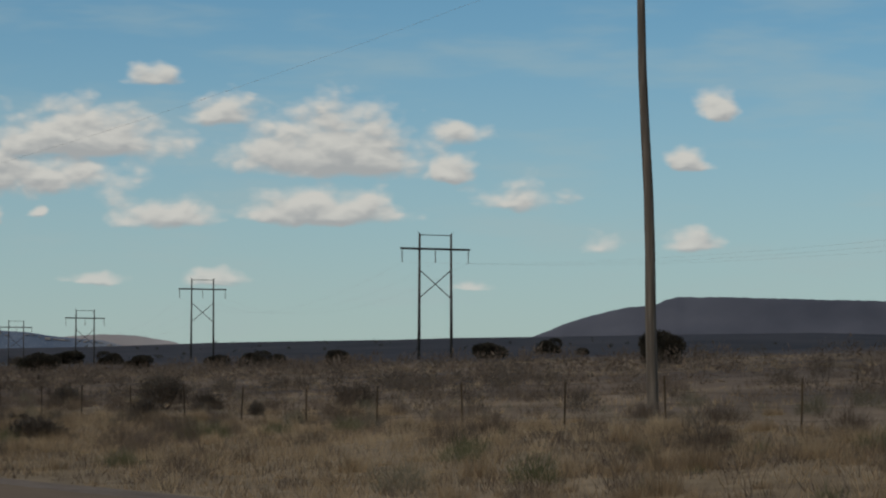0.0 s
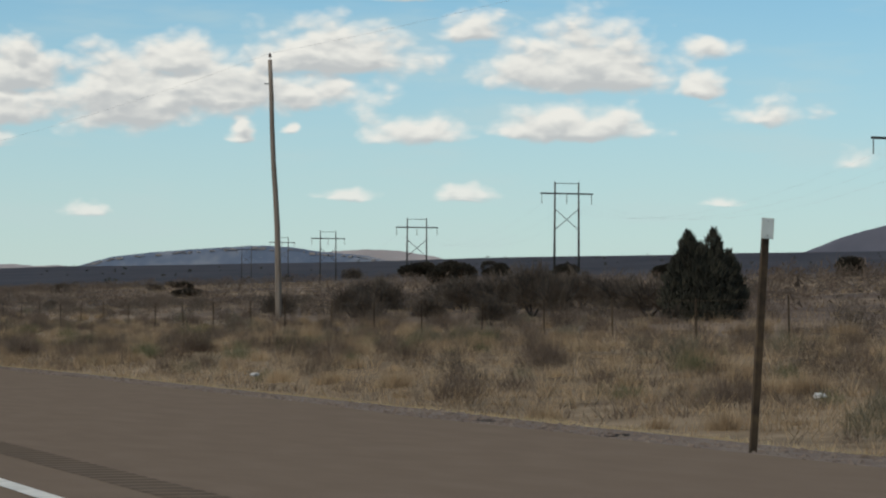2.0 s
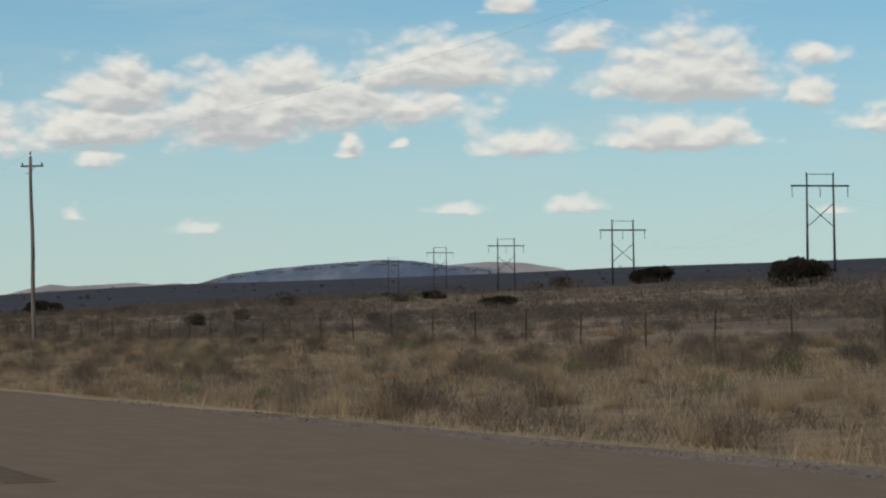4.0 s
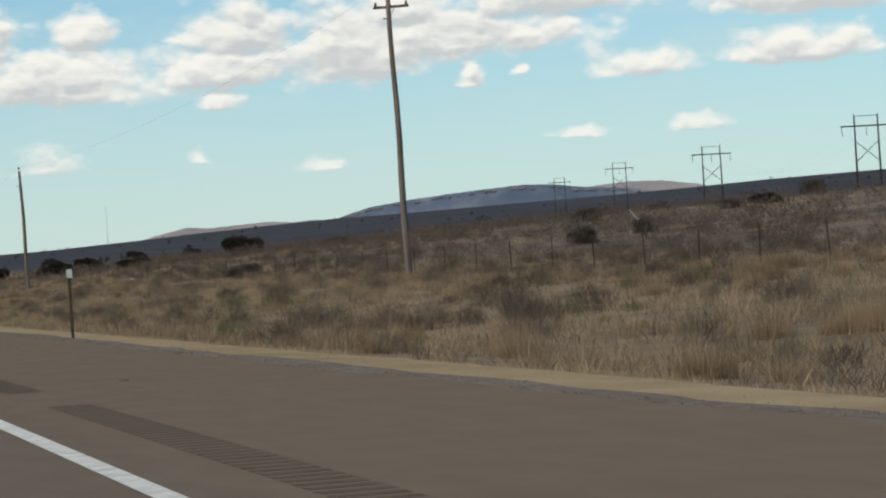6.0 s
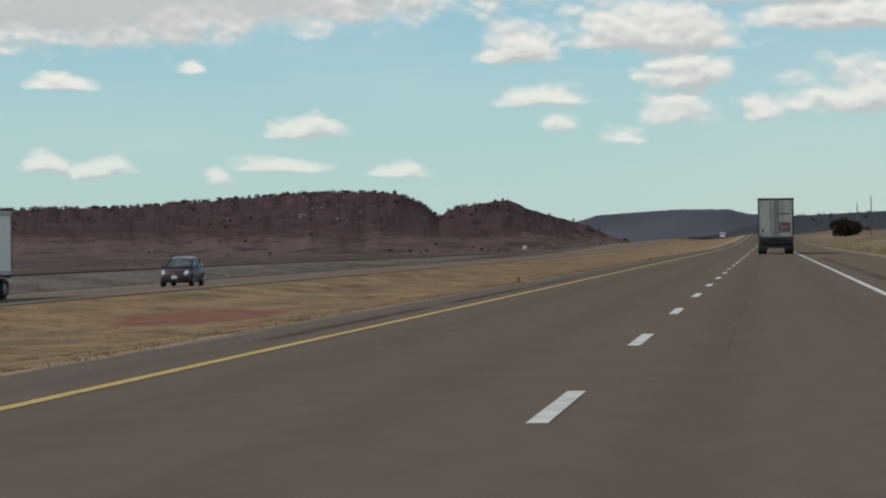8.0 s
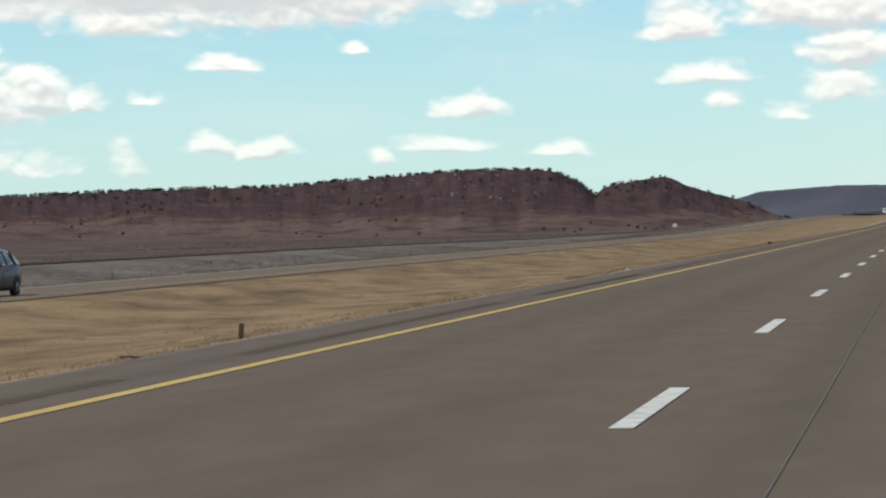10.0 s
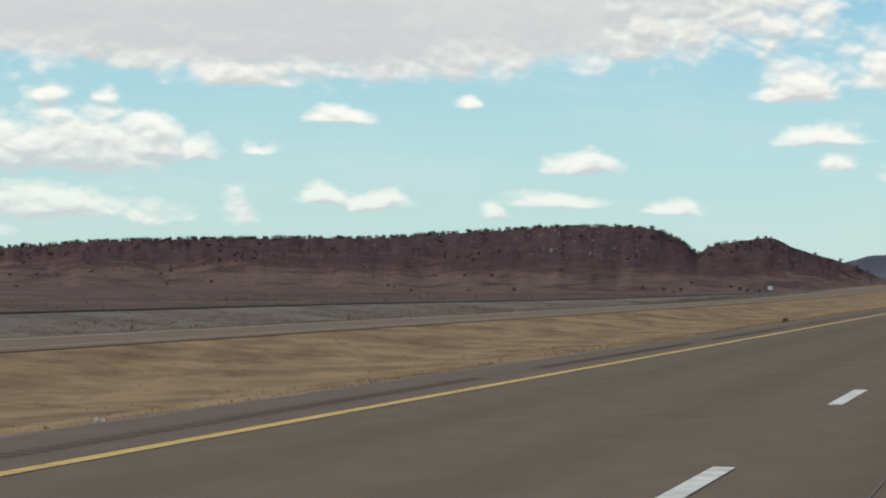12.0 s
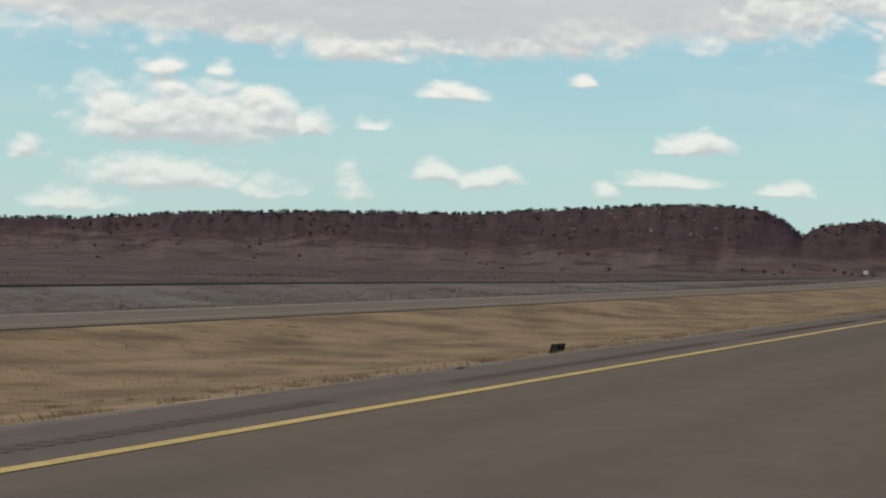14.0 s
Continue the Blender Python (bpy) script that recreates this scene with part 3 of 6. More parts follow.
tagged(ribbon("road_opposite", lambda y: -41 - rag(y), lambda y: -29.6 + rag(y + 90), -300, 4200, far_slope, ASPHALT_PALE, step=3.0, thick=0.05), "grey asphalt carriageway beyond the grassy median", "road", kind="structure")

z4 = lambda x, y: rise(y) + 0.005
tagged(ribbon("edge_line", lambda y: white_line(y) - 0.075, lambda y: white_line(y) + 0.075, -100, 1600, z4, WHITE_PAINT), "solid white painted edge line on the asphalt", "road marking", kind="structure")
tagged(ribbon("median_line", const(YELLOW_X - 0.062), const(YELLOW_X + 0.062), -100, 1600, z4, YELLOW_PAINT), "solid yellow painted line beside the median", "road marking", kind="structure")
far4 = lambda x, y: far_slope(x, y) + 0.006
tagged(ribbon("edge_line_opposite", const(-39.3), const(-39.15), -100, 1200, far4, WHITE_PAINT), "white edge line on the opposite carriageway", "road marking", kind="structure")
tagged(ribbon("median_line_opposite", const(-31.7), const(-31.55), -100, 1200, far4, YELLOW_PAINT), "yellow line on the opposite carriageway", "road marking", kind="structure")

DASH0 = 7.35
dash_mesh = None
for k in range(-2, 66):
    y = DASH0 + 12.192 * k
    jag = B()
    if dash_mesh is None:
        box(jag, (0.135, 3.5, 0.006), (0, 1.55, 0.003), bevel=0.002)
        d = part("lane_dash", jag, WHITE_PAINT)
        dash_mesh = d.data
    else:
        jag.free()
        d = new("lane_dash", dash_mesh)
    d.location = (DASH_X, y, 0.002 + float(rise(y)))
    tagged(d, "white painted lane dash worn at its edges", "road marking", "lane dashes", "structure")


# ---- far landforms ----
def landform(name, az_el, centre, ridge_r, foot_r, foot_z, mat, label, rough=1.0, seed=0, back=250, cliff=0.2, seg=420, fine=1):
    """A long hill or mesa from its skyline: bearings and elevations seen from centre, with a cliff band under the rim and a talus apron."""
    az_, el_ = zip(*az_el)
    a = np.linspace(az_[0], az_[-1], seg)
    e = np.interp(a, az_, el_)
    foot_r = np.interp(a, *foot_r) if isinstance(foot_r, tuple) else foot_r
    rows = [(-1.0, 0.0), (-0.75, 0.04), (-0.5, 0.13), (-0.36, 0.25), (-0.26, 0.38), (-0.18, 0.5), (-0.12, 0.62), (-0.085, 0.72), (-0.06, 1 - cliff), (-0.04, 0.9), (-0.02, 0.97), (0.0, 1.0), (0.3, 1.0), (0.7, 0.97), (1.0, 0.7)]
    at = np.arange(0, len(rows) - 1 + 1e-6, 1 / fine)
    us, hs = (np.interp(at, np.arange(len(rows)), [r[q] for r in rows]) for q in (0, 1))
    pts = []
    for u, hgt in zip(us, hs):
        wob = 1 + 0.16 * rough * value_noise(a * 18, a * 0 + u * 3, 14, seed) + 0.03 * rough * value_noise(a * 60, a * 0 + u * 9, 14, seed + 5)
        r = ridge_r + (u * (ridge_r - foot_r) * wob if u < 0 else u * back)
        top = centre[2] + ridge_r * np.tan(np.radians(e))
        z = foot_z + (top - foot_z) * hgt
        if hgt < 0.99:
            # the lower slopes run past the dips of the skyline
            span = max(3, int(seg * 1.6 / (az_[-1] - az_[0])))
            pad = np.pad(top, span, mode="edge")
            broad = np.convolve(pad, np.ones(2 * span + 1) / (2 * span + 1), mode="valid")
            z = foot_z + (np.minimum(broad, top + 16) * (1 - hgt) + top * hgt - foot_z) * hgt
            z = z + rough * 2.2 * value_noise(a * 40, a * 0 + hgt * 40, 9, seed + 2) * hgt
            if fine > 1:
                # gullies run down the slope between spurs, with ledges and boulders on them
                z = z - 0.6 * hgt * (1 - hgt) * 4 * (1 - np.abs(value_noise(a * 60 + 60 * u, a * 0 + u * 12, 26, seed + 7))) + 0.7 * hgt * value_noise(a * 160, a * 0 + u * 160, 9, seed + 8)
        else:
            z = z + rough * 0.7 * value_noise(a * 70, a * 0, 6, seed + 3)
        t = np.radians(a)
        pts.append(np.stack([centre[0] + r * np.sin(t), centre[1] + r * np.cos(t), z], -1))
    v = np.stack(pts, 1)
    k = v.shape[1]
    i = np.arange(seg * k).reshape(seg, k)
    f = np.stack([i[:-1, :-1], i[1:, :-1], i[1:, 1:], i[:-1, 1:]], -1).reshape(-1, 4)
    tagged(raw(name, v.reshape(-1, 3), f, mat, smooth=True), label, "hill", kind="structure")
    return v[:, ::fine]


def hill_material():
    """Red-brown slopes: bare earth and ledges between dark shrubs, with paler brown flats at the foot."""
    # slope tones are paler and bluer than the earth: haze put into the colour
    m = material("red_brown_hillside_with_haze", [(0.0577, 0.0360, 0.0341), (0.0909, 0.0552, 0.0500), (0.1241, 0.0765, 0.0674)], 0.05, 0.95, 0.0, large=0.5, detail=8, stretch=(1, 0.6, 2.5), spec=0.0)
    n, l = m.node_tree.nodes, m.node_tree.links
    bsdf = n["Principled BSDF"]
    base = bsdf.inputs["Base Color"].links[0].from_socket
    geo = n.new("ShaderNodeNewGeometry")

    def spots(scale, lo, hi, detail=3.0, stretch=(1, 1, 1)):
        v = n.new("ShaderNodeVectorMath")
        v.operation = "MULTIPLY"
        v.inputs[1].default_value = stretch
        l.new(geo.outputs["Position"], v.inputs[0])
        t = n.new("ShaderNodeTexNoise")
        t.inputs["Scale"].default_value, t.inputs["Detail"].default_value = scale, detail
        l.new(v.outputs[0], t.inputs["Vector"])
        r = n.new("ShaderNodeMapRange")
        r.interpolation_type = "SMOOTHSTEP"
        r.inputs[1].default_value, r.inputs[2].default_value = lo, hi
        l.new(t.outputs[0], r.inputs[0])
        return r.outputs[0], t.outputs[0]

    def over(f, colour):
        nonlocal base
        mx = n.new("ShaderNodeMix")
        mx.data_type = "RGBA"
        l.new(f, mx.inputs[0])
        l.new(base, mx.inputs[6])
        mx.inputs[7].default_value = (*colour, 1)
        base = mx.outputs[2]

    # the flats at the foot carry brown grass
    xyz = n.new("ShaderNodeSeparateXYZ")
    l.new(geo.outputs["Position"], xyz.inputs[0])
    level = n.new("ShaderNodeMath")
    level.operation = "MULTIPLY_ADD"
    l.new(spots(0.02, 0.3, 0.7, 4.0)[0], level.inputs[0])
    level.inputs[1].default_value = -12.0
    l.new(xyz.outputs[2], level.inputs[2])
    flats = n.new("ShaderNodeMapRange")
    flats.interpolation_type = "SMOOTHSTEP"
    for i, q in enumerate((6.0, -6.0, 0.0, 1.0)):
        flats.inputs[i + 1].default_value = q
    l.new(level.outputs[0], flats.inputs[0])
    over(flats.outputs[0], (0.1310, 0.0944, 0.0810))
    over(spots(0.02, 0.5, 0.66, 6.0, (1, 0.5, 5))[0], (0.0750, 0.0552, 0.0516))
    over(spots(0.012, 0.52, 0.70)[0], (0.1068, 0.0678, 0.0616))
    over(spots(0.03, 0.57, 0.72, 4.0, (1, 1, 6))[0], (0.1270, 0.0851, 0.0749))
    # the upper slopes turn darker and more purple, in broad uneven patches
    steep = n.new("ShaderNodeMath")
    steep.operation = "MULTIPLY_ADD"
    l.new(spots(0.012, 0.25, 0.75, 5.0)[0], steep.inputs[0])
    steep.inputs[1].default_value = 26.0
    l.new(xyz.outputs[2], steep.inputs[2])
    upper_tone = n.new("ShaderNodeMapRange")
    upper_tone.interpolation_type = "SMOOTHSTEP"
    for i, q in enumerate((17.0, 34.0, 0.0, 0.72)):
        upper_tone.inputs[i + 1].default_value = q
    l.new(steep.outputs[0], upper_tone.inputs[0])
    over(upper_tone.outputs[0], (0.0592, 0.0402, 0.0458))
    over(spots(0.10, 0.56, 0.68)[0], (0.0447, 0.0363, 0.0350))
    over(spots(0.10, 0.66, 0.74, 2.0, (1, 1, 2))[0], (0.1371, 0.0819, 0.0799))
    over(spots(0.3, 0.73, 0.78, 2.0)[0], (0.1665, 0.1277, 0.1166))
    l.new(base, bsdf.inputs["Base Color"])
    b = n.new("ShaderNodeBump")
    b.inputs["Strength"].default_value, b.inputs["Distance"].default_value = 0.5, 1.6
    l.new(spots(0.12, 0.3, 0.7, 6.0)[0], b.inputs["Height"])
    l.new(b.outputs[0], bsdf.inputs["Normal"])
    return m


HAZY_RED_HILL = hill_material()
# blue-grey base colour stands in for the haze before this mesa
HAZY_MESA = material("mesa_rock_with_haze", [(0.07, 0.095, 0.14), (0.10, 0.125, 0.17), (0.18, 0.195, 0.22)], 0.02, 0.95, 0.0, large=0.5, detail=9)
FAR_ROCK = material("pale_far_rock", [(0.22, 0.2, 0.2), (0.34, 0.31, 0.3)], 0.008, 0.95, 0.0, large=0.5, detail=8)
# haze blue is mixed into this dark base colour too
HAZY_DARK_MESA = material("dark_mesa_with_haze", [(0.055, 0.058, 0.075), (0.085, 0.086, 0.105)], 0.01, 0.95, 0.0, large=0.5, detail=8)

CL = (0.0, 370.0, 1.1)
hill = landform("hill_long", [(-34, 0.3), (-27, 0.42), (-23.5, 0.43), (-21.2, 0.47), (-19.4, 0.64), (-17.7, 0.70), (-15.6, 0.76), (-13.7, 0.77), (-12.1, 0.895), (-10.9, 0.975), (-9.5, 1.07), (-8.6, 1.07), (-7.9, 1.04), (-7.45, 0.86), (-7.2, 0.68), (-6.98, 0.53), (-6.8, 0.67), (-6.3, 0.77), (-5.75, 0.87), (-5.42, 0.86), (-5.1, 0.7), (-4.75, 0.58), (-4.3, 0.46), (-3.85, 0.33), (-3.2, 0.05), (-2.5, -0.25)], CL, 2700, ([-34, -8, -4, -2.5], [1700, 1750, 2250, 2400]), -14, HAZY_RED_HILL, "long dark red-brown hill with a butte at its end", 1.0, 11, seg=1000, fine=3)
CC = (0.0, 250.0, 1.1)
landform("mesa_ahead", [(-5.5, 0.1), (-4.3, 0.3), (-3.8, 0.41), (-3.45, 0.52), (-2.6, 0.58), (-1.75, 0.63), (-0.75, 0.62), (-0.4, 0.53), (0.3, 0.48), (0.8, 0.3)], CC, 4100, 3700, -8, HAZY_DARK_MESA, "low dark flat-topped mesa on the horizon", 0.5, 31, seg=200)
CR = (0.0, 160.0, 1.1)
mesa = landform("mesa_distant", [(11.6, 0.6), (12.3, 0.95), (12.95, 1.14), (13.9, 1.25), (15.2, 1.35), (16.2, 1.4), (16.7, 1.37), (17.3, 1.28), (18.3, 1.2), (19.5, 0.9)], CR, 4350, 3900, 10, HAZY_MESA, "distant mesa with pale cliff bands and haze in its colour", 0.6, 41, seg=260)
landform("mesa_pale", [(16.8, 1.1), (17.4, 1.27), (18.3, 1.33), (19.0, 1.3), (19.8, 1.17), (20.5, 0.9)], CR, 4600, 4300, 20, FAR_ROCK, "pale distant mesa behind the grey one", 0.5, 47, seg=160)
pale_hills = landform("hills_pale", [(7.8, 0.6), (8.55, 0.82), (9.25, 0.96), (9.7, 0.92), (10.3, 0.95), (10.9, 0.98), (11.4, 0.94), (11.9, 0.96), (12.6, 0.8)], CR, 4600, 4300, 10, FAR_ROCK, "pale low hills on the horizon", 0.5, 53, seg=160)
CM = (0.0, 40.0, 1.1)
landform("mountain_right", [(25.6, 0.9), (26.4, 1.15), (26.9, 1.33), (27.45, 1.56), (28.0, 1.72), (28.6, 1.86), (28.95, 1.9), (29.25, 1.92), (29.45, 2.02), (29.7, 2.09), (31, 2.08), (33, 2.02), (36, 1.95), (42, 1.4)], CM, 4300, 3600, 20, HAZY_DARK_MESA, "flat-topped mountain beyond the plain, haze blue in its colour", 0.8, 61, seg=300)


# ---- railway beyond the opposite carriageway ----
SECTION = [(-58, -3.5), (-64, -3.15), (-72.5, -2.45), (-73.2, -2.4), (-77, -2.4), (-84, -3.6), (-92, -4.4)]


def bank_z(x, y):
    """Height of the railway embankment, or of the ground beside it."""
    z = np.interp(x, [p[0] for p in SECTION[::-1]], [p[1] for p in SECTION[::-1]]) + 0.35 * smooth_step(860, 660, y)
    return np.where(x < -57.5, np.maximum(z, land(x, y)), land(x, y))


def railway():
    ys = np.linspace(-280, 1700, 240)
    sec = SECTION
    v = []
    for x, z in sec:
        lift = 0.35 * smooth_step(860, 660, ys)
        v.append(np.stack([x + 0.35 * value_noise(ys, ys * 0 + x, 9, 71), ys, z + lift + 0.05 * value_noise(ys, ys * 0 + x, 4, 72)], -1))
    v = np.stack(v, 1)
    k = len(sec)
    i = np.arange(len(ys) * k).reshape(len(ys), k)
    f = np.stack([i[:-1, :-1], i[:-1, 1:], i[1:, 1:], i[1:, :-1]], -1).reshape(-1, 4)
    tagged(raw("railway_embankment", v.reshape(-1, 3), f, BALLAST, smooth=True), "grey ballast embankment of a railway line", "embankment", kind="structure")
    for x in (-74.2, -75.65):
        bm = B()
        for a, b in zip(ys[:-1:3], ys[3::3]):
            za, zb = (-2.3 + 0.35 * float(smooth_step(860, 660, q)) for q in (a, b))
            rod(bm, (x, a, za), (x, b, zb), 0.06, seg=6)
        tagged(part("rail", bm, RUST), "dark steel rail on the ballast embankment", "rail", kind="structure")


railway()


# ---- power line ----
def h_frame(x, y, top):
    base = place_z(x, y)
    t = empty("transmission_tower", pose(x, y, base), "dark wooden H-frame power line tower with cross bracing", "power tower", "H-frame towers")
    hgt = top - base
    for s in (-1, 1):
        part("pole", rod(B(), (2.45 * s * 1.03, 0, -0.6), (2.45 * s, 0, hgt), 0.24, 0.15, 10), TOWER_WOOD, t, smooth=True)
        part("shield_wire_peak", rod(B(), (2.45 * s, 0, hgt), (2.45 * s + 0.25 * s, 0, hgt + 0.25), 0.05, 0.04, 6), TOWER_WOOD, t)
    bm = B()
    for q in (-0.2, 0.2):
        box(bm, (10.7, 0.14, 0.28), (0, q, hgt - 2.15), bevel=0.02)
    part("crossarm", bm, TOWER_WOOD, t)
    part("top_brace", box(B(), (4.9, 0.09, 0.12), (0, 0, hgt - 0.18), bevel=0.01), TOWER_WOOD, t)
    for s in (-1, 1):
        part("cross_brace", rod(B(), (-2.45 * s, 0.05 * s, hgt - 5.1), (2.45 * s, 0.05 * s, hgt - 9.1), 0.075, 0.075, 6), TOWER_WOOD, t)
    for q in (-5.15, 0, 5.15):
        bm = B()
        for j in range(9):
            bmesh.ops.create_cone(bm, cap_ends=True, segments=8, radius1=0.11, radius2=0.05, depth=0.16, matrix=pose(q, 0, hgt - 2.45 - 0.19 * j))
        part("insulator_string", bm, PORCELAIN, t)
    return t


TOWERS = [(103.0, -20.0, 22.5), (163.2, 358.4, 24.3), (200.7, 560.5, 26.3), (218.3, 700.3, 23.9), (248.8, 872.0, 25.7), (313.0, 1143.0, 31.4), (372.0, 1410.0, 34.5)]
for tw in TOWERS:
    h_frame(*tw)


def cable(name, a, b, sag, r, label, group):
    a, b = Vector(a), Vector(b)
    cu = bpy.data.curves.new(name, "CURVE")
    cu.dimensions, cu.bevel_depth, cu.bevel_resolution = "3D", r, 1
    sp = cu.splines.new("POLY")
    sp.points.add(20)
    for i, p in enumerate(sp.points):
        s = i / 20
        q = a.lerp(b, s)
        p.co = (q.x, q.y, q.z - 4 * sag * s * (1 - s), 1)
    cu.materials.append(CABLE)
    ob = new(name, cu)
    return tagged(ob, label, "cable", group)


for (x0, y0, t0), (x1, y1, t1) in zip(TOWERS[:-1], TOWERS[1:]):
    for q in (-5.15, 0, 5.15):
        cable("conductor", (x0 + q, y0, t0 - 4.1), (x1 + q, y1, t1 - 4.1), 5.0, 0.006, "thin grey conductor strung between towers", "conductors")


# ---- roadside utility poles ----
def utility_pole(x, y, top, arm, lean):
    base = place_z(x, y)
    t = empty("utility_pole", pose(x, y, base), "weathered grey wooden utility pole" + (" with a short crossarm" if arm else " with a top insulator"), "utility pole", "utility poles")
    hgt = top - base
    zs = np.linspace(-0.5, hgt, 9)
    pts = [(lean * max(z / hgt, 0) ** 1.2 + 0.03 * math.sin(z * 0.9 + x), 0, z) for z in zs]
    tube("pole", pts, [0.152 - 0.055 * max(z, 0) / hgt for z in zs], POLE_WOOD, t)
    tip = (lean + 0.03 * math.sin(hgt * 0.9 + x), 0, hgt)
    pin = B()
    rod(pin, tip, (tip[0], 0, hgt + 0.16), 0.02, 0.02, 6)
    bmesh.ops.create_cone(pin, cap_ends=True, segments=10, radius1=0.075, radius2=0.045, depth=0.17, matrix=pose(tip[0], 0, hgt + 0.22))
    part("top_insulator", pin, PORCELAIN, t)
    part("bracket", box(B(), (0.22, 0.06, 0.05), (tip[0] - 0.15, 0, hgt - 1.1), bevel=0.008), GALV, t)
    if arm:
        part("crossarm", box(B(), (0.1, 1.5, 0.11), (tip[0] + 0.1, 0, hgt - 0.62), (0, 0, 62), bevel=0.015), POLE_WOOD, t)
        part("crossarm_brace", rod(B(), (tip[0], 0, hgt - 1.1), (tip[0] + 0.3, 0.3, hgt - 0.66), 0.015, 0.015, 6), GALV, t)
        for q in (-0.65, 0.65):
            bm = B()
            bmesh.ops.create_cone(bm, cap_ends=True, segments=8, radius1=0.06, radius2=0.035, depth=0.16, matrix=pose(tip[0] + 0.1 - 0.88 * q, 0.47 * q, hgt - 0.48))
            part("pin_insulator", bm, PORCELAIN, t)
    return (x + tip[0], y, top + 0.3)


POLES = [(34.6, 62.5, 12.6, True, -0.4), (35.45, 187.2, 12.65, False, -0.55), (27.38, 305.2, 12.2, True, -0.15), (21.9, 400.8, 9.55, False, -0.12), (22.0, 514.0, 8.7, False, 0.0), (22.0, 621.8, 8.75, False, 0.12), (22.0, 735.0, 8.6, False, -0.12), (22.0, 857.0, 10.2, False, 0.0), (22.0, 952.0, 9.9, False, 0.12)]
tips = [utility_pole(*p) for p in POLES]
for a, b in zip(tips[:-1], tips[1:]):
    cable("utility_wire", a, b, 1.1, 0.0035, "thin utility wire between wooden poles", "utility wires")


# ---- wire fence along the right of way ----
def fence(name, xs, y0, y1, pitch, label, strands=(0.35, 0.6, 0.85, 1.1), tall=1.0):
    f = empty(name, pose(0, 0, 0), label, "fence")
    post_me = None
    ys = np.arange(y0, y1, pitch)
    tops = []
    for j, y in enumerate(ys):
        x, y = xs(y) + RNG.uniform(-0.06, 0.06), y + RNG.uniform(-0.2, 0.2)
        if post_me is None:
            bm = B()
            box(bm, (0.028, 0.024, 1.45), (0, 0, 0.45), bevel=0.004)
            box(bm, (0.01, 0.034, 1.45), (0.014, 0, 0.45))
            p = part("post", bm, RUST, f)
            post_me = p.data
        else:
            p = new("post", post_me)
            p.parent = f
        z = place_z(x, y)
        p.location = (x, y, z - 0.1)
        p.scale = (1, 1, tall)
        p.rotation_euler = (RNG.normal(0, 0.035), RNG.normal(0, 0.035), RNG.uniform(0, 0.4))
        tops.append((x, y, z - 0.1))
    for hgt in strands:
        bm = B()
        for a, b in zip(tops[:-1], tops[1:]):
            rod(bm, (a[0] - 0.03, a[1], a[2] + hgt), (b[0] - 0.03, b[1], b[2] + hgt), 0.004, 0.004, 3)
        part("wire", bm, RUST, f)


fence("wire_fence", lambda y: 28.3, 10, 560, 5.05, "rusty steel post and wire fence along the range land")
fence("railway_fence", lambda y: -47.0, 478, 1000, 47.0, "sparse leaning fence posts beside the opposite carriageway", (), 0.6)


# ---- delineator posts ----
def delineator(x, y, hgt, label, lean=(0, 0), panel_on=True):
    t = empty("delineator_post", pose(x, y, place_z(x, y) if x > 6.7 or x < -6.5 else 0.0, *lean, 0), label, "road marker", "roadside markers")
    bm = B()
    box(bm, (0.058, 0.012, hgt + 0.3), (0, 0, hgt / 2 - 0.15), bevel=0.003)
    box(bm, (0.014, 0.03, hgt + 0.3), (-0.024, 0.012, hgt / 2 - 0.15))
    box(bm, (0.014, 0.03, hgt + 0.3), (0.024, 0.012, hgt / 2 - 0.15))
    part("post", bm, RUST, t)
    if not panel_on:
        return
    panel = part("reflector", box(B(), (0.115, 0.012, 0.175), (0, -0.02, hgt - 0.06), bevel=0.005), REFLECTOR, t, "pale square reflector panel")
    for z in (hgt - 0.12, hgt):
        bolt = B()
        bmesh.ops.create_cone(bolt, cap_ends=True, segments=6, radius1=0.006, radius2=0.005, depth=0.006, matrix=pose(0, -0.027, z, 90, 0, 0))
        part("bolt", bolt, GALV, panel)


delineator(10.1, 85.5, 1.94, "rusty steel marker post with pale square reflector on the shoulder", (0, 3.5))
delineator(7.0, 251.6, 1.42, "rusty steel marker post with pale square reflector on the shoulder")
delineator(6.75, 385.0, 1.45, "rusty steel marker post with pale square reflector on the shoulder")
delineator(-8.9, 357.4, 0.2, "short dark marker stub in the median grass", (4, 6), False)


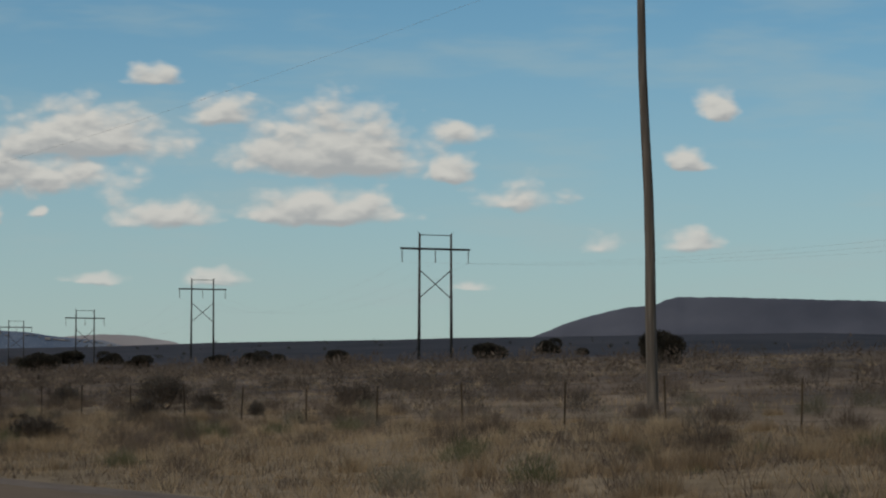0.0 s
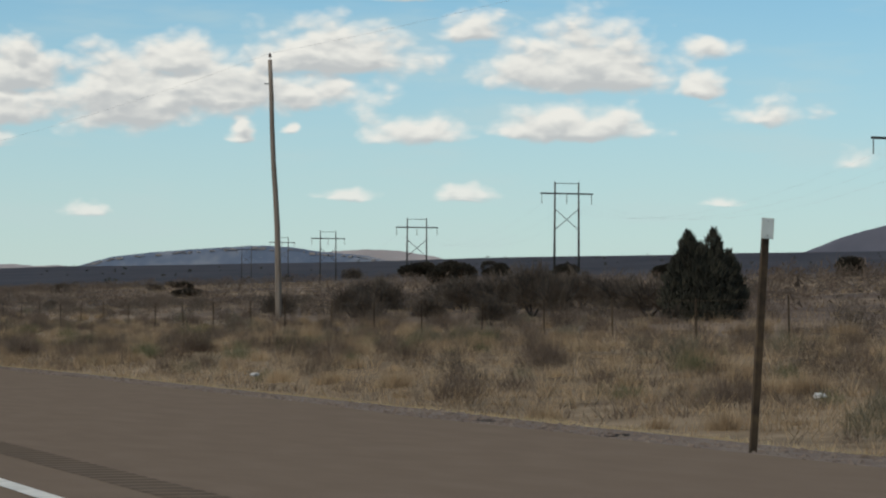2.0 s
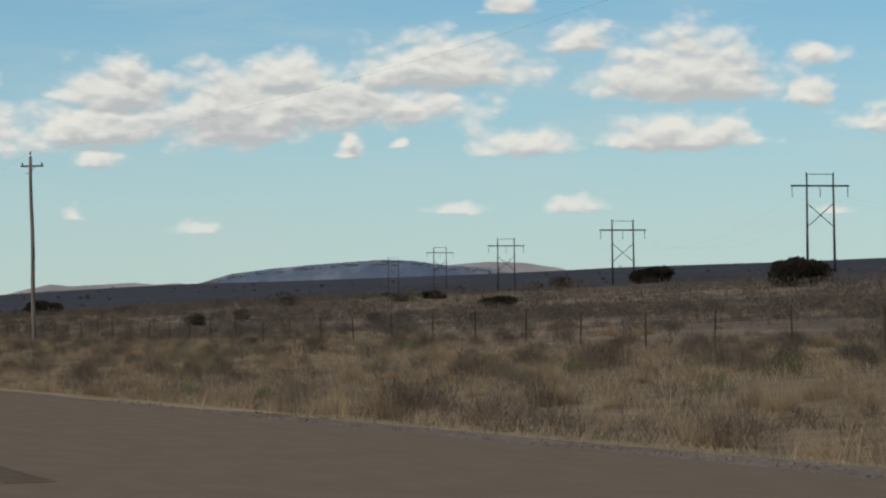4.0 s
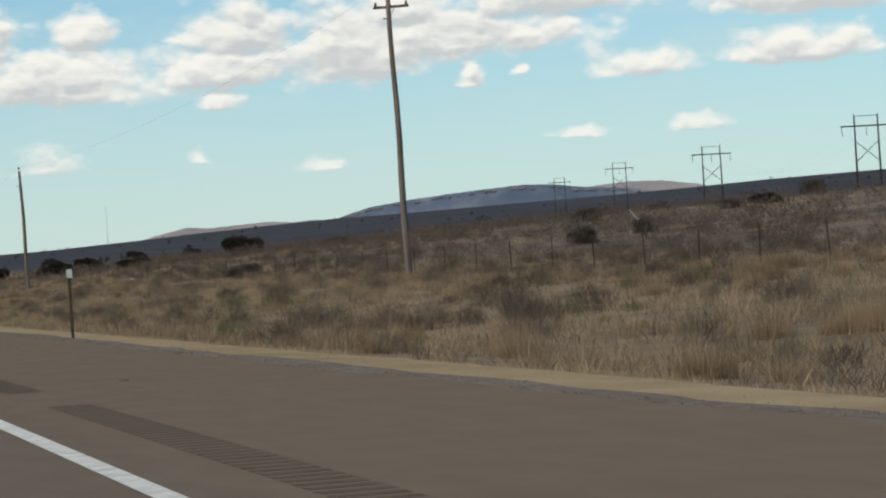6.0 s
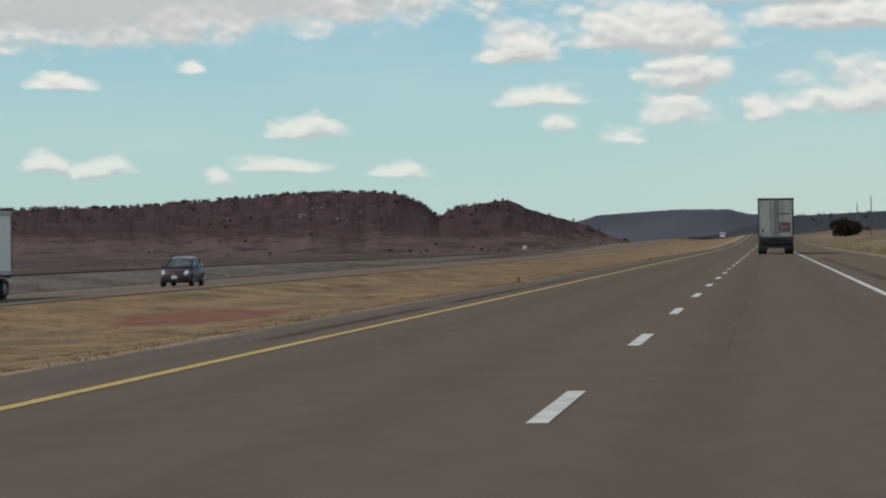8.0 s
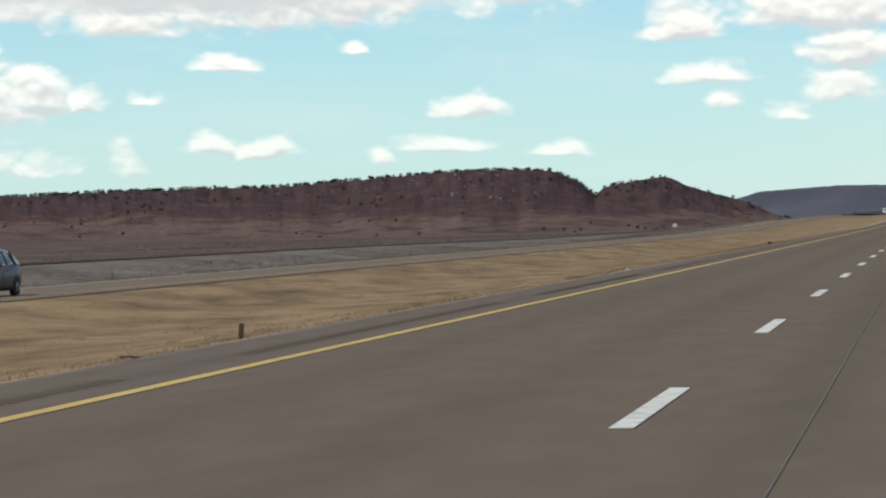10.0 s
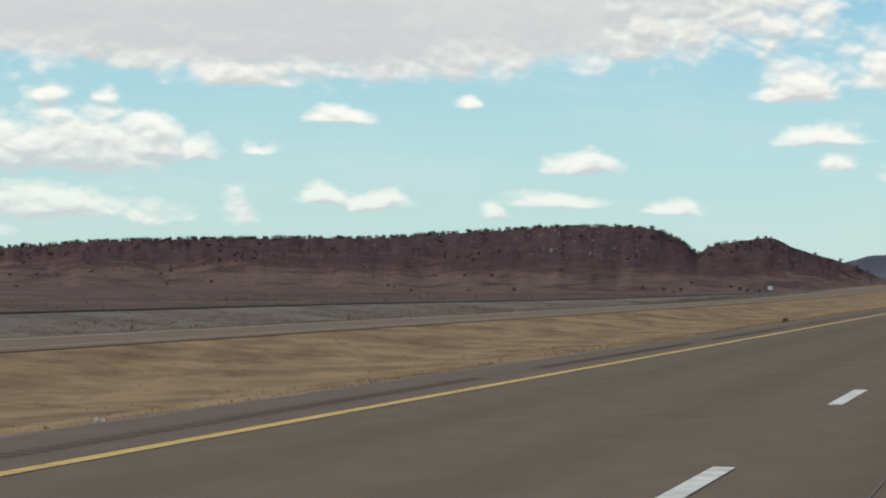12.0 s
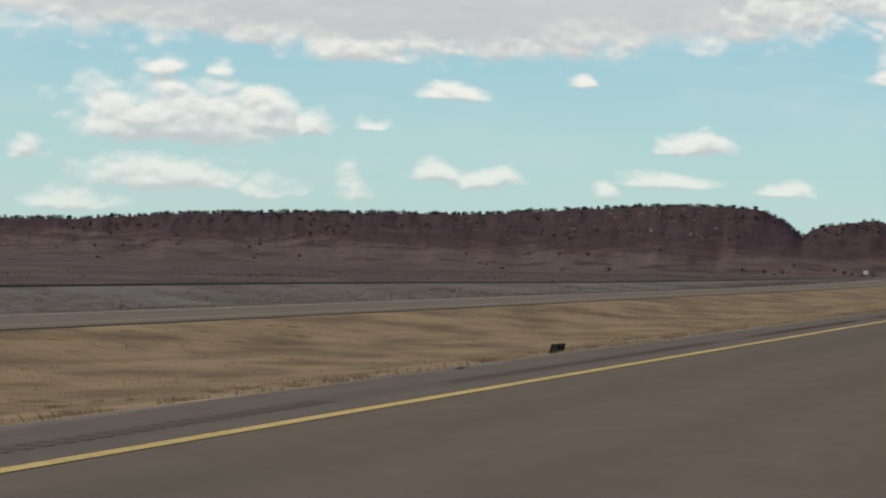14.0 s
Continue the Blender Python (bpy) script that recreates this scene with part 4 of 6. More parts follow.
# ---- vegetation ----
def blades(name, x, y, hgt, spread, count, width, mat, label, category, z=None, bend=0.35, simple=False):
    """Tufts of thin leaning blades, one mesh: each blade a two-step taper."""
    n = len(x)
    z = land(x, y) if z is None else z
    a = RNG.uniform(0, 2 * np.pi, (n, count))
    r = spread[:, None] * np.sqrt(RNG.uniform(0.0, 1, (n, count))) * 0.45
    bx, by = x[:, None] + r * np.cos(a), y[:, None] + r * np.sin(a)
    bz = np.broadcast_to(z[:, None] - 0.03, bx.shape)
    h = hgt[:, None] * RNG.uniform(0.45, 1.0, (n, count))
    a2 = a + RNG.normal(0, 0.6, (n, count))
    ox, oy = np.cos(a2) * h * bend * RNG.uniform(0.2, 1.3, (n, count)), np.sin(a2) * h * bend * RNG.uniform(0.2, 1.3, (n, count))
    w = width * RNG.uniform(0.6, 1.4, (n, count))
    ta = RNG.uniform(0, np.pi, (n, count))
    wx, wy = np.cos(ta) * w / 2, np.sin(ta) * w / 2
    if simple:
        v = np.stack([np.stack([bx - wx, by - wy, bz], -1), np.stack([bx + wx, by + wy, bz], -1), np.stack([bx + ox, by + oy, bz + h], -1)], 2).reshape(-1, 3)
        return tagged(raw(name, v, np.arange(len(v)).reshape(-1, 3), mat), label, category, kind="stuff")
    p0 = np.stack([bx - wx, by - wy, bz], -1)
    p1 = np.stack([bx + wx, by + wy, bz], -1)
    p2 = np.stack([bx + ox * 0.4 + wx * 0.8, by + oy * 0.4 + wy * 0.8, bz + h * 0.6], -1)
    p3 = np.stack([bx + ox * 0.4 - wx * 0.8, by + oy * 0.4 - wy * 0.8, bz + h * 0.6], -1)
    p4 = np.stack([bx + ox, by + oy, bz + h], -1)
    v = np.stack([p0, p1, p2, p3, p4], 2).reshape(-1, 3)
    k = np.arange(n * count)[:, None] * 5
    f = np.concatenate([k + [0, 1, 2], k + [0, 2, 3], k + [3, 2, 4]], 0)
    return tagged(raw(name, v, f, mat), label, category, kind="stuff")


def scatter(n, x0, x1, y0, y1, clump=0.0, seed=0, scale=6.0):
    """Random places in a stretch of the plan; clump thins them out by a patchy noise."""
    x, y = RNG.uniform(x0, x1, n), RNG.uniform(y0, y1, n)
    if clump:
        keep = RNG.uniform(0, 1, n) < np.clip(0.5 + clump * value_noise(x, y, scale, seed) + 0.5 * clump * value_noise(x, y, scale * 0.35, seed + 1), 0.02, 1)
        x, y = x[keep], y[keep]
    return x, y


def off_edge(x, y):
    return x + (widening(y) + 1.7 * (1 - smooth_step(100, 190, y))) * (1 - smooth_step(10, 30, x))


def field(name, n, x0, x1, y0, y1, h0, h1, count, width, mat, label, clump, seed, scale=6.0, spread=(0.15, 0.4), category="grass", bend=0.35, simple=True, zfun=None):
    x, y = scatter(n, x0, x1, y0, y1, clump, seed, scale)
    if x0 > 0 and x0 < 10:
        x = off_edge(x, y)
    if x1 < 0:
        keep = ((x + 22.0) / 3.0) ** 2 + ((y - 366.0) / 13.0) ** 2 > 0.8
        x, y = x[keep], y[keep]
    h = RNG.uniform(h0, h1, len(x)) * (0.8 + 0.4 * RNG.random(len(x)))
    return blades(name, x, y, h, RNG.uniform(*spread, len(x)), count, width, mat, label, category, z=None if zfun is None else zfun(x, y), bend=bend, simple=simple)


VERGE_X = (lambda y: edge_r(y) + 0.72 + 1.2 * rag(y + 20) + 0.8 * (1 - smooth_step(110, 200, y)), lambda y: edge_r(y) + 1.85 + 0.9 * rag(y + 70) + 1.9 * (1 - smooth_step(110, 190, y)))
on_land = lambda x, y: land(x, y) + 0.03
tagged(ribbon("verge_strip", VERGE_X[0], VERGE_X[1], 168, 620, on_land, GOLDEN, step=1.0), "strip of short golden verge grass", "grass", kind="structure")
field("verge_grass", 40000, 6.8, 8.8, 50, 430, 0.03, 0.11, 7, 0.012, GOLDEN, "short golden grass along the pavement edge", 0.3, 3, 2.0, (0.1, 0.28))
field("range_grass", 62000, 8.3, 30, 12, 430, 0.1, 0.34, 12, 0.013, STRAW, "tufts of dry straw coloured range grass", 0.65, 5, 3.0, (0.2, 0.6), bend=0.85)
field("brown_grass", 34000, 8.6, 30, 12, 430, 0.12, 0.36, 10, 0.013, WEED, "brown dead grass between the straw tufts", 0.8, 8, 3.5, (0.25, 0.7), bend=0.85)
field("tall_grass", 5200, 8.6, 27, 14, 430, 0.3, 0.62, 24, 0.011, STRAW, "taller tufts of pale dry grass", 0.95, 15, 5.0, (0.25, 0.5), bend=0.55)
field("range_grass_beyond", 40000, 28, 120, 60, 760, 0.15, 0.45, 10, 0.02, STRAW, "dry grass tufts on the range beyond the fence", 0.95, 7, 9.0, (0.2, 0.6), bend=0.7)
field("range_grass_ahead", 16000, 8.5, 60, 430, 900, 0.2, 0.5, 12, 0.03, STRAW, "dry grass tufts farther along the road", 0.9, 6, 9.0, (0.3, 0.9), bend=0.7)
field("weed_stalks", 9000, 9.5, 90, 40, 600, 0.25, 0.6, 20, 0.011, WEED, "grey-brown dry weeds and dead stalks", 0.9, 9, 10.0, (0.3, 0.9), "weeds", 0.9)
field("median_grass", 34000, -29.4, -6.8, 285, 620, 0.04, 0.13, 5, 0.016, MEDIAN_STRAW, "short golden dry grass of the median", 0.5, 21, 4.0, (0.12, 0.3), bend=0.8)
field("railside_weeds", 7000, -66, -42.5, 380, 900, 0.1, 0.32, 14, 0.02, SAGE, "grey-green weeds below the railway embankment", 0.85, 27, 12.0, (0.3, 0.9), "weeds", 0.8, zfun=bank_z)
field("embankment_grass", 7000, -69.5, -56, 380, 900, 0.12, 0.35, 16, 0.02, WEED, "dry brown grass on the lower railway embankment", 0.8, 35, 14.0, (0.5, 1.3), "grass", 0.8, zfun=bank_z)
field("far_side_grass", 9000, -320, -86, 480, 1500, 0.4, 0.9, 8, 0.09, WEED, "brown scrub beyond the railway", 0.9, 29, 60.0, (0.8, 2.4), "scrub", 0.8)


def clumps(name, x, y, z, w, hgt, per, leaf, mat, label, category, kind="stuff", flat_base=0.55, twig=0.0):
    """Round shrubs or far trees, one mesh: each a cloud of small leaf triangles over an uneven dome."""
    n = len(x)
    u = RNG.normal(0, 1, (n, per, 3))
    u /= np.linalg.norm(u, axis=2, keepdims=True)
    lump = 0.72 + 0.28 * np.sin(u[:, :, 0] * 5 + RNG.uniform(0, 6, (n, 1))) * np.cos(u[:, :, 1] * 4 + RNG.uniform(0, 6, (n, 1)))
    rad = lump * RNG.uniform(0.55, 1.0, (n, per)) ** 0.5
    c = np.stack([x[:, None] + u[:, :, 0] * rad * w[:, None] / 2, y[:, None] + u[:, :, 1] * rad * w[:, None] / 2, z[:, None] + hgt[:, None] * np.clip(flat_base + u[:, :, 2] * rad * (1 - flat_base * 0.8), 0.02, 1.1)], -1)
    s = leaf * w[:, None, None, None] * RNG.uniform(0.5, 1.3, (n, per, 1, 1))
    tri = c[:, :, None, :] + RNG.uniform(-0.9, 0.9, (n, per, 3, 3)) * s
    if twig:
        # slender twigs that fan outwards and up instead of leaves
        d = u * 0.8 + np.array([0, 0, 0.5]) + RNG.normal(0, 0.45, u.shape)
        d /= np.linalg.norm(d, axis=2, keepdims=True)
        side = RNG.normal(0, 0.6, u.shape) * s[:, :, 0]
        tip = d * s[:, :, 0] * twig
        tri = np.stack([c - side, c + side, c + tip], 2)
    v = tri.reshape(-1, 3)
    f = np.arange(len(v)).reshape(-1, 3)
    return tagged(raw(name, v, f, mat), label, category, kind=kind)


# low mounds of the range: straw, grey-brown, grey-green and dark
def mounds(name, x, y, w, hgt, density, thick, mat, label, tuft):
    """Rounded heaps, one mesh: fountains of grass stems, or clouds of short fine twigs; density per square metre of heap."""
    k = np.maximum(30, density * w * w).astype(int)
    at = np.repeat(np.arange(len(x)), k)
    n = len(at)
    u = RNG.normal(0, 1, (n, 3))
    u /= np.linalg.norm(u, axis=1, keepdims=True)
    u[:, 2] = np.abs(u[:, 2])
    phase = RNG.uniform(0, 6, (len(x), 2))[at]
    lump = 0.76 + 0.24 * np.sin(u[:, 0] * 5 + phase[:, 0]) * np.cos(u[:, 1] * 4 + phase[:, 1])
    wide, tall, foot = w[at] / 2, hgt[at], np.stack([x, y, land(x, y) - 0.02], -1)[at]
    turn = RNG.uniform(0, np.pi, n)
    side = np.stack([np.cos(turn), np.sin(turn), 0 * turn], -1) * (thick * RNG.uniform(0.5, 1.4, n))[:, None] / 2
    if tuft:
        base = foot + u * np.array([1, 1, 0]) * (wide * RNG.uniform(0.0, 0.75, n))[:, None]
        reach = lump * RNG.uniform(0.6, 1.0, n)
        tip = foot + np.stack([u[:, 0] * wide * reach, u[:, 1] * wide * reach, tall * (0.4 + 0.6 * u[:, 2]) * reach], -1)
    else:
        r = lump * RNG.uniform(0.1, 1.0, n) ** 0.45
        base = foot + np.stack([u[:, 0] * wide * r, u[:, 1] * wide * r, tall * (0.08 + 0.85 * u[:, 2] * r)], -1)
        d = u * 0.6 + np.array([0, 0, 0.5]) + RNG.normal(0, 0.5, (n, 3))
        tip = base + d * RNG.uniform(0.05, 0.15, (n, 1)) * np.minimum(1.5, 0.5 + w[at])[:, None]
    v = np.stack([base - side, base + side, tip], 1).reshape(-1, 3)
    return tagged(raw(name, v, np.arange(3 * n).reshape(-1, 3), mat), label, "scrub", kind="stuff")


for nm, n, x0, x1, y1, mat, lo, hi, squat, density, thick, tuft, seed_, sc_, text in (
    ("straw_mounds", 3300, 8.9, 34, 460, STRAW, 0.45, 1.3, 0.55, 480, 0.009, True, 13, 4.0, "rounded mounds of pale dry grass"),
    ("weed_mounds", 2000, 9.2, 36, 480, WEED, 0.4, 1.5, 0.5, 620, 0.007, False, 17, 5.0, "rounded mounds of grey-brown dead weeds"),
    ("sage_mounds", 800, 9.6, 40, 480, SAGE, 0.4, 1.2, 0.55, 560, 0.008, False, 37, 6.0, "low grey-green desert scrub"),
    ("green_weeds", 420, 9.8, 24, 430, GREEN_WEED, 0.4, 1.3, 0.4, 560, 0.008, False, 53, 6.0, "patches of low olive green weeds in the dry grass"),
    ("dark_mounds", 520, 11.0, 30, 480, BUSH, 0.4, 1.2, 0.6, 600, 0.007, False, 39, 8.0, "dark brown leafless brush in the dry grass"),
    ("dark_brush", 1500, 29, 64, 560, BUSH, 0.7, 2.2, 0.55, 150, 0.014, False, 45, 11.0, "dark brown leafless brush beyond the fence"),
    ("brown_brush", 1500, 29, 64, 560, WEED, 0.7, 2.2, 0.5, 150, 0.014, False, 46, 9.0, "brown leafless brush beyond the fence"),
):
    x, y = scatter(n, x0, x1, 14, y1, 0.95, seed_, sc_)
    x = off_edge(x, y)
    w = RNG.uniform(0, 1, len(x)) ** 1.7 * (hi - lo) + lo
    mounds(nm, x, y, w, w * squat * RNG.uniform(0.75, 1.2, len(x)), density, thick, mat, text, tuft)
x, y = scatter(1300, -29, -8.6, 290, 640, 0.95, 25, 6.0)
w = RNG.uniform(0.4, 1.7, len(x))
mounds("median_tufts", x, y, w, RNG.uniform(0.05, 0.13, len(x)), 170, 0.009, MEDIAN_BROWN, "low brown tufts scattered over the median", True)
x, y = scatter(6000, 46, 120, 60, 760, 0.9, 19, 24.0)
w = RNG.uniform(0.8, 2.6, len(x))
clumps("brown_brush_beyond", x, y, land(x, y), w, w * RNG.uniform(0.45, 0.7, len(x)), 60, 0.016, WEED, "brown leafless brush beyond the fence", "brush", flat_base=0.45, twig=9.0)
x, y = scatter(3000, 24, 150, 24, 700, 0.95, 23, 14.0)
ok = RNG.random(len(x)) < 0.55 + 0.45 * smooth_step(27, 31, x)
x, y = x[ok], y[ok]
w = RNG.uniform(0.6, 1.7, len(x)) * (0.7 + 0.5 * smooth_step(27, 60, x))
clumps("dark_bushes", x, y, land(x, y), w, w * RNG.uniform(0.5, 0.75, len(x)), 170, 0.04, BUSH, "dark rounded bushes dotted over the range", "bushes", flat_base=0.45)
# junipers scattered over the far plain, and over the hills
x, y = scatter(420, 130, 1250, 150, 2900, 0.6, 31, 120.0)
ok = (x > 0.03 * (y - 150)) & (np.hypot(x, y - 150) > 250)
x, y = x[ok], y[ok]
w = RNG.uniform(2.0, 5.0, len(x))
clumps("plain_junipers", x, y, land(x, y), w, w * RNG.uniform(0.5, 0.75, len(x)), 46, 0.15, JUNIPER, "dark junipers scattered over the far plain", "trees")
x, y = scatter(420, -70, 130, 900, 2900, 0.6, 33, 120.0)
ok = (np.abs(x + 18) > 45)
x, y = x[ok], y[ok]
w = RNG.uniform(2.0, 4.5, len(x))
clumps("plain_junipers_ahead", x, y, land(x, y), w, w * 0.6, 40, 0.16, JUNIPER, "dark junipers and brush far ahead beside the road", "trees")


def on_hill(v, n, rows):
    """Random places on a landform between two of its rows."""
    i = RNG.uniform(0, v.shape[0] - 1.01, n)
    j = RNG.uniform(rows[0], rows[1], n)
    i0, j0 = i.astype(int), j.astype(int)
    fi, fj = (i - i0)[:, None], (j - j0)[:, None]
    p = (v[i0, j0] * (1 - fi) + v[i0 + 1, j0] * fi) * (1 - fj) + (v[i0, np.minimum(j0 + 1, v.shape[1] - 1)] * (1 - fi) + v[i0 + 1, np.minimum(j0 + 1, v.shape[1] - 1)] * fi) * fj
    return p


rim, face, apron = on_hill(hill, 900, (10.8, 11.7)), on_hill(hill, 1500, (5.0, 10.8)), on_hill(hill, 500, (1.0, 5.0))
bearing = np.degrees(np.arctan2(rim[:, 0], rim[:, 1] - 370))
rim = rim[RNG.random(len(rim)) < np.interp(bearing, [-7.3, -6.8, -5.9, -5.4], [1.0, 0.6, 0.35, 0.08])]
face, apron = (q[value_noise(q[:, 0] - q[:, 1] * 0.3, q[:, 2] * 6, 60, 87) + 0.4 * RNG.normal(0, 1, len(q)) > 0.45] for q in (face, apron))
p = np.concatenate([rim, face, apron])
w = np.concatenate([RNG.uniform(3.0, 5.5, len(rim)), RNG.uniform(1.8, 4.5, len(face)), RNG.uniform(2.0, 4.5, len(apron))])
clumps("hill_junipers", p[:, 0], p[:, 1], p[:, 2] - 0.6, w, w * RNG.uniform(0.6, 0.85, len(w)), 110, 0.15, JUNIPER_DUSTY, "dark junipers dotted over the hillside and its rim", "trees")
p = on_hill(hill, 420, (5.0, 10.0))
bearing = np.degrees(np.arctan2(p[:, 0], p[:, 1] - 370))
p = p[(np.abs(bearing + 9.6) < 0.9) | ((np.abs(bearing + 10.6) < 2.4) & (RNG.random(len(p)) < 0.3))]
w = RNG.uniform(1.5, 5.0, len(p))
clumps("hillside_rocks", p[:, 0], p[:, 1], p[:, 2], w, w * 0.6, 20, 0.24, ROCK, "pale boulders on the hillside", "rocks")


def cliff_faces(name, v, n, rows, wide, tall, label):
    """Upright rock faces with a sloping top that stand out of a landform, one mesh."""
    p = on_hill(v, n, rows)
    out = np.array([CR[0], CR[1], 0.0]) - p * np.array([1, 1, 0])
    out /= np.linalg.norm(out, axis=1, keepdims=True)
    along = np.stack([-out[:, 1], out[:, 0], 0 * out[:, 0]], -1)
    w, h = RNG.uniform(*wide, (n, 1)), RNG.uniform(*tall, (n, 1))
    up = np.array([[0, 0, 1.0]])
    base = p + out * 4.0
    q = [base - along * w, base + along * w * 0.9, base + along * w * 0.7 + up * h, base - along * w * 0.8 + up * h * 0.9, base - out * 14 + along * w * 0.5 + up * h, base - out * 14 - along * w * 0.6 + up * h]
    q[0] = q[0] - up * h
    q[1] = q[1] - up * h
    k = np.arange(n)[:, None] * 6
    f = np.concatenate([k + [0, 1, 2, 3], k + [3, 2, 4, 5]], 0)
    tagged(raw(name, np.stack(q, 1).reshape(-1, 3), f, ROCK), label, "rocks", kind="stuff")


cliff_faces("cliff_rocks", mesa, 90, (9.4, 10.0), (2, 6), (0.5, 1.0), "pale cliff faces under the rim of the distant mesa")
cliff_faces("far_hill_rocks", pale_hills, 24, (5.0, 9.0), (4, 12), (0.6, 1.2), "pale rock faces on the far low hills")


def juniper_mesh(seed, n, tips, dry):
    """Leaf sprays of one juniper crown of unit width and height: overlapping lobes, or feathery spires over a rounded skirt."""
    g = np.random.default_rng(seed)
    lobes = 13
    up = np.array([0, 0, 1.0])
    u = g.normal(0, 1, (n, 3))
    u /= np.linalg.norm(u, axis=1, keepdims=True)
    if tips:
        # each spire: foot, tip height, radius at its widest
        spires = np.array([(-0.2, 0.02, 0.97, 0.2), (-0.1, -0.12, 0.8, 0.22), (-0.02, 0.12, 0.86, 0.21), (0.08, -0.05, 1.0, 0.2), (0.18, 0.1, 0.86, 0.2), (0.27, -0.04, 0.76, 0.19), (0.0, 0.2, 0.74, 0.22), (-0.3, 0.05, 0.7, 0.19), (0.31, 0.05, 0.6, 0.19), (-0.15, 0.05, 0.92, 0.18), (0.0, -0.22, 0.66, 0.24)])
        k = g.integers(0, len(spires), n)
        q = g.uniform(0, 1, n) ** 1.15
        girth = np.interp(q, [0, 0.12, 0.4, 0.7, 0.88, 1.0], [0.85, 1.05, 1.05, 0.76, 0.36, 0.02]) * spires[k, 3]
        ring = np.sqrt(g.uniform(0.35, 1.0, n)) * girth * (1 + 0.2 * np.sin(q * 31 + k * 2 + np.arctan2(u[:, 1], u[:, 0]) * 2))
        flat_u = u * np.array([1, 1, 0])
        flat_u /= np.linalg.norm(flat_u, axis=1, keepdims=True)
        p = np.stack([spires[k, 0], spires[k, 1], 0.03 + q * (spires[k, 2] - 0.03)], -1) + flat_u * ring[:, None]
        lean = flat_u * 0.022 + up * 0.05
        side = g.normal(0, 1, (n, 3)) * 0.0065
    else:
        c = np.stack([g.normal(0, 0.17, lobes), g.normal(0, 0.17, lobes), g.uniform(0.05, 0.45, lobes) if dry else g.uniform(0.1, 0.54, lobes)], -1)
        rad = g.uniform(0.2, 0.32, lobes)
        k = g.integers(0, lobes, n)
        r = rad[k] * g.uniform(0.5, 1.05, n) ** 0.6
        p = c[k] + u * r[:, None]
        p[:, 2] = np.clip(p[:, 2], 0.02, None)
        lean = u * (0.06 if dry else 0.035) + up * 0.025
        side = g.normal(0, 1, (n, 3)) * (0.008 if dry else 0.015)
    v = np.stack([p - side, p + side, p + lean * g.uniform(0.6, 1.6, (n, 1))], 1).reshape(-1, 3)
    return v, np.arange(3 * n).reshape(-1, 3)


def juniper(seed, n, tips=False, dry=False):
    t = empty("desert_bush" if dry else "juniper_tree", pose(0, 0, 0), "rounded dry brown bush on the range" if dry else "dense dark green juniper tree on the dry range", "bush" if dry else "tree", "dry bushes" if dry else "junipers")
    bm = B()
    rod(bm, (0, 0, -0.05), (0.02, 0, 0.35), 0.02 if dry else 0.05, 0.012 if dry else 0.03, 8)
    for q in range(5):
        a = q * 1.3 + seed
        rod(bm, (0.01, 0, 0.12 + 0.03 * q), (0.22 * math.cos(a), 0.22 * math.sin(a), 0.42 + 0.05 * q), 0.022, 0.008, 6)
    part("trunk", bm, BARK, t)
    raw("crown", *juniper_mesh(seed, n, tips, dry), BUSH if dry else JUNIPER if tips else JUNIPER_DUSTY, t)
    return t


def stand(ob, x, y, w, hgt, turn):
    m = Matrix.Translation((x, y, place_z(x, y) - 0.05)) @ Matrix.Rotation(turn, 4, "Z") @ Matrix.Diagonal((w, w, hgt, 1))
    return copy_thing(ob, m)


near_juniper = juniper(3, 30000, True)
near_juniper.matrix_world = Matrix.Translation((40.3, 151.6, place_z(40.3, 151.6) - 0.05)) @ Matrix.Diagonal((3.1, 3.1, 3.1, 1))
near_juniper["label"] = "dense dark green juniper with pointed tips behind the fence"
kinds = [juniper(s, 14000) for s in (5, 6, 7, 8)] + [juniper(9, 9000, dry=True)]
JUNIPERS = [
    (123.2, 370.9, 3.4, 2.1),
    (126.4, 347.5, 2.9, 2.2),
    (130.1, 344.1, 3.6, 2.3),
    (139.8, 359.5, 2.3, 1.9),
    (123.9, 298.8, 2.8, 2.0),
    (149.7, 313.2, 4.1, 2.4),
    (187.2, 370.3, 3.3, 2.4),
    (164.1, 315.0, 1.7, 1.2),
    (98.9, 177.8, 2.9, 2.7),
    (107.5, 364.5, 4.9, 3.1),
    (144.5, 448.6, 3.6, 2.4),
    (174.6, 572.0, 8.0, 4.0),
    (70.3, 341.0, 2.7, 1.1),
    (93.0, 433.7, 2.6, 1.2),
    (104.3, 561.1, 2.0, 1.3),
    (106.3, 604.4, 2.2, 1.4),
    (77.0, 612.2, 5.4, 3.2),
    (144.7, 1067.8, 4.4, 2.6),
    (151.0, 1230.6, 6.3, 3.1),
    (59.4, 601.6, 3.2, 1.8),
    (77.2, 438.0, 2.2, 1.5),
    (88.9, 600.8, 3.3, 1.5),
    (43.9, 333.6, 1.1, 0.6),
    (115.3, 528.0, 2.1, 1.2),
    (88.4, 430.4, 1.9, 1.0),
    (18.5, 910.6, 6.1, 4.7),
    (30.1, 757.3, 3.7, 2.1),
    (41.6, 757.4, 4.2, 2.3),
    (46.9, 722.3, 3.9, 2.2),
    (33.7, 549.1, 2.5, 2.1),
    (36.2, 509.4, 3.3, 2.3),
    (54.6, 621.9, 3.5, 2.7),
    (103.0, 897.1, 4.7, 1.9),
    (43.3, 499.4, 2.4, 1.3),
    (101.3, 805.2, 2.9, 1.6),
]
first = {}
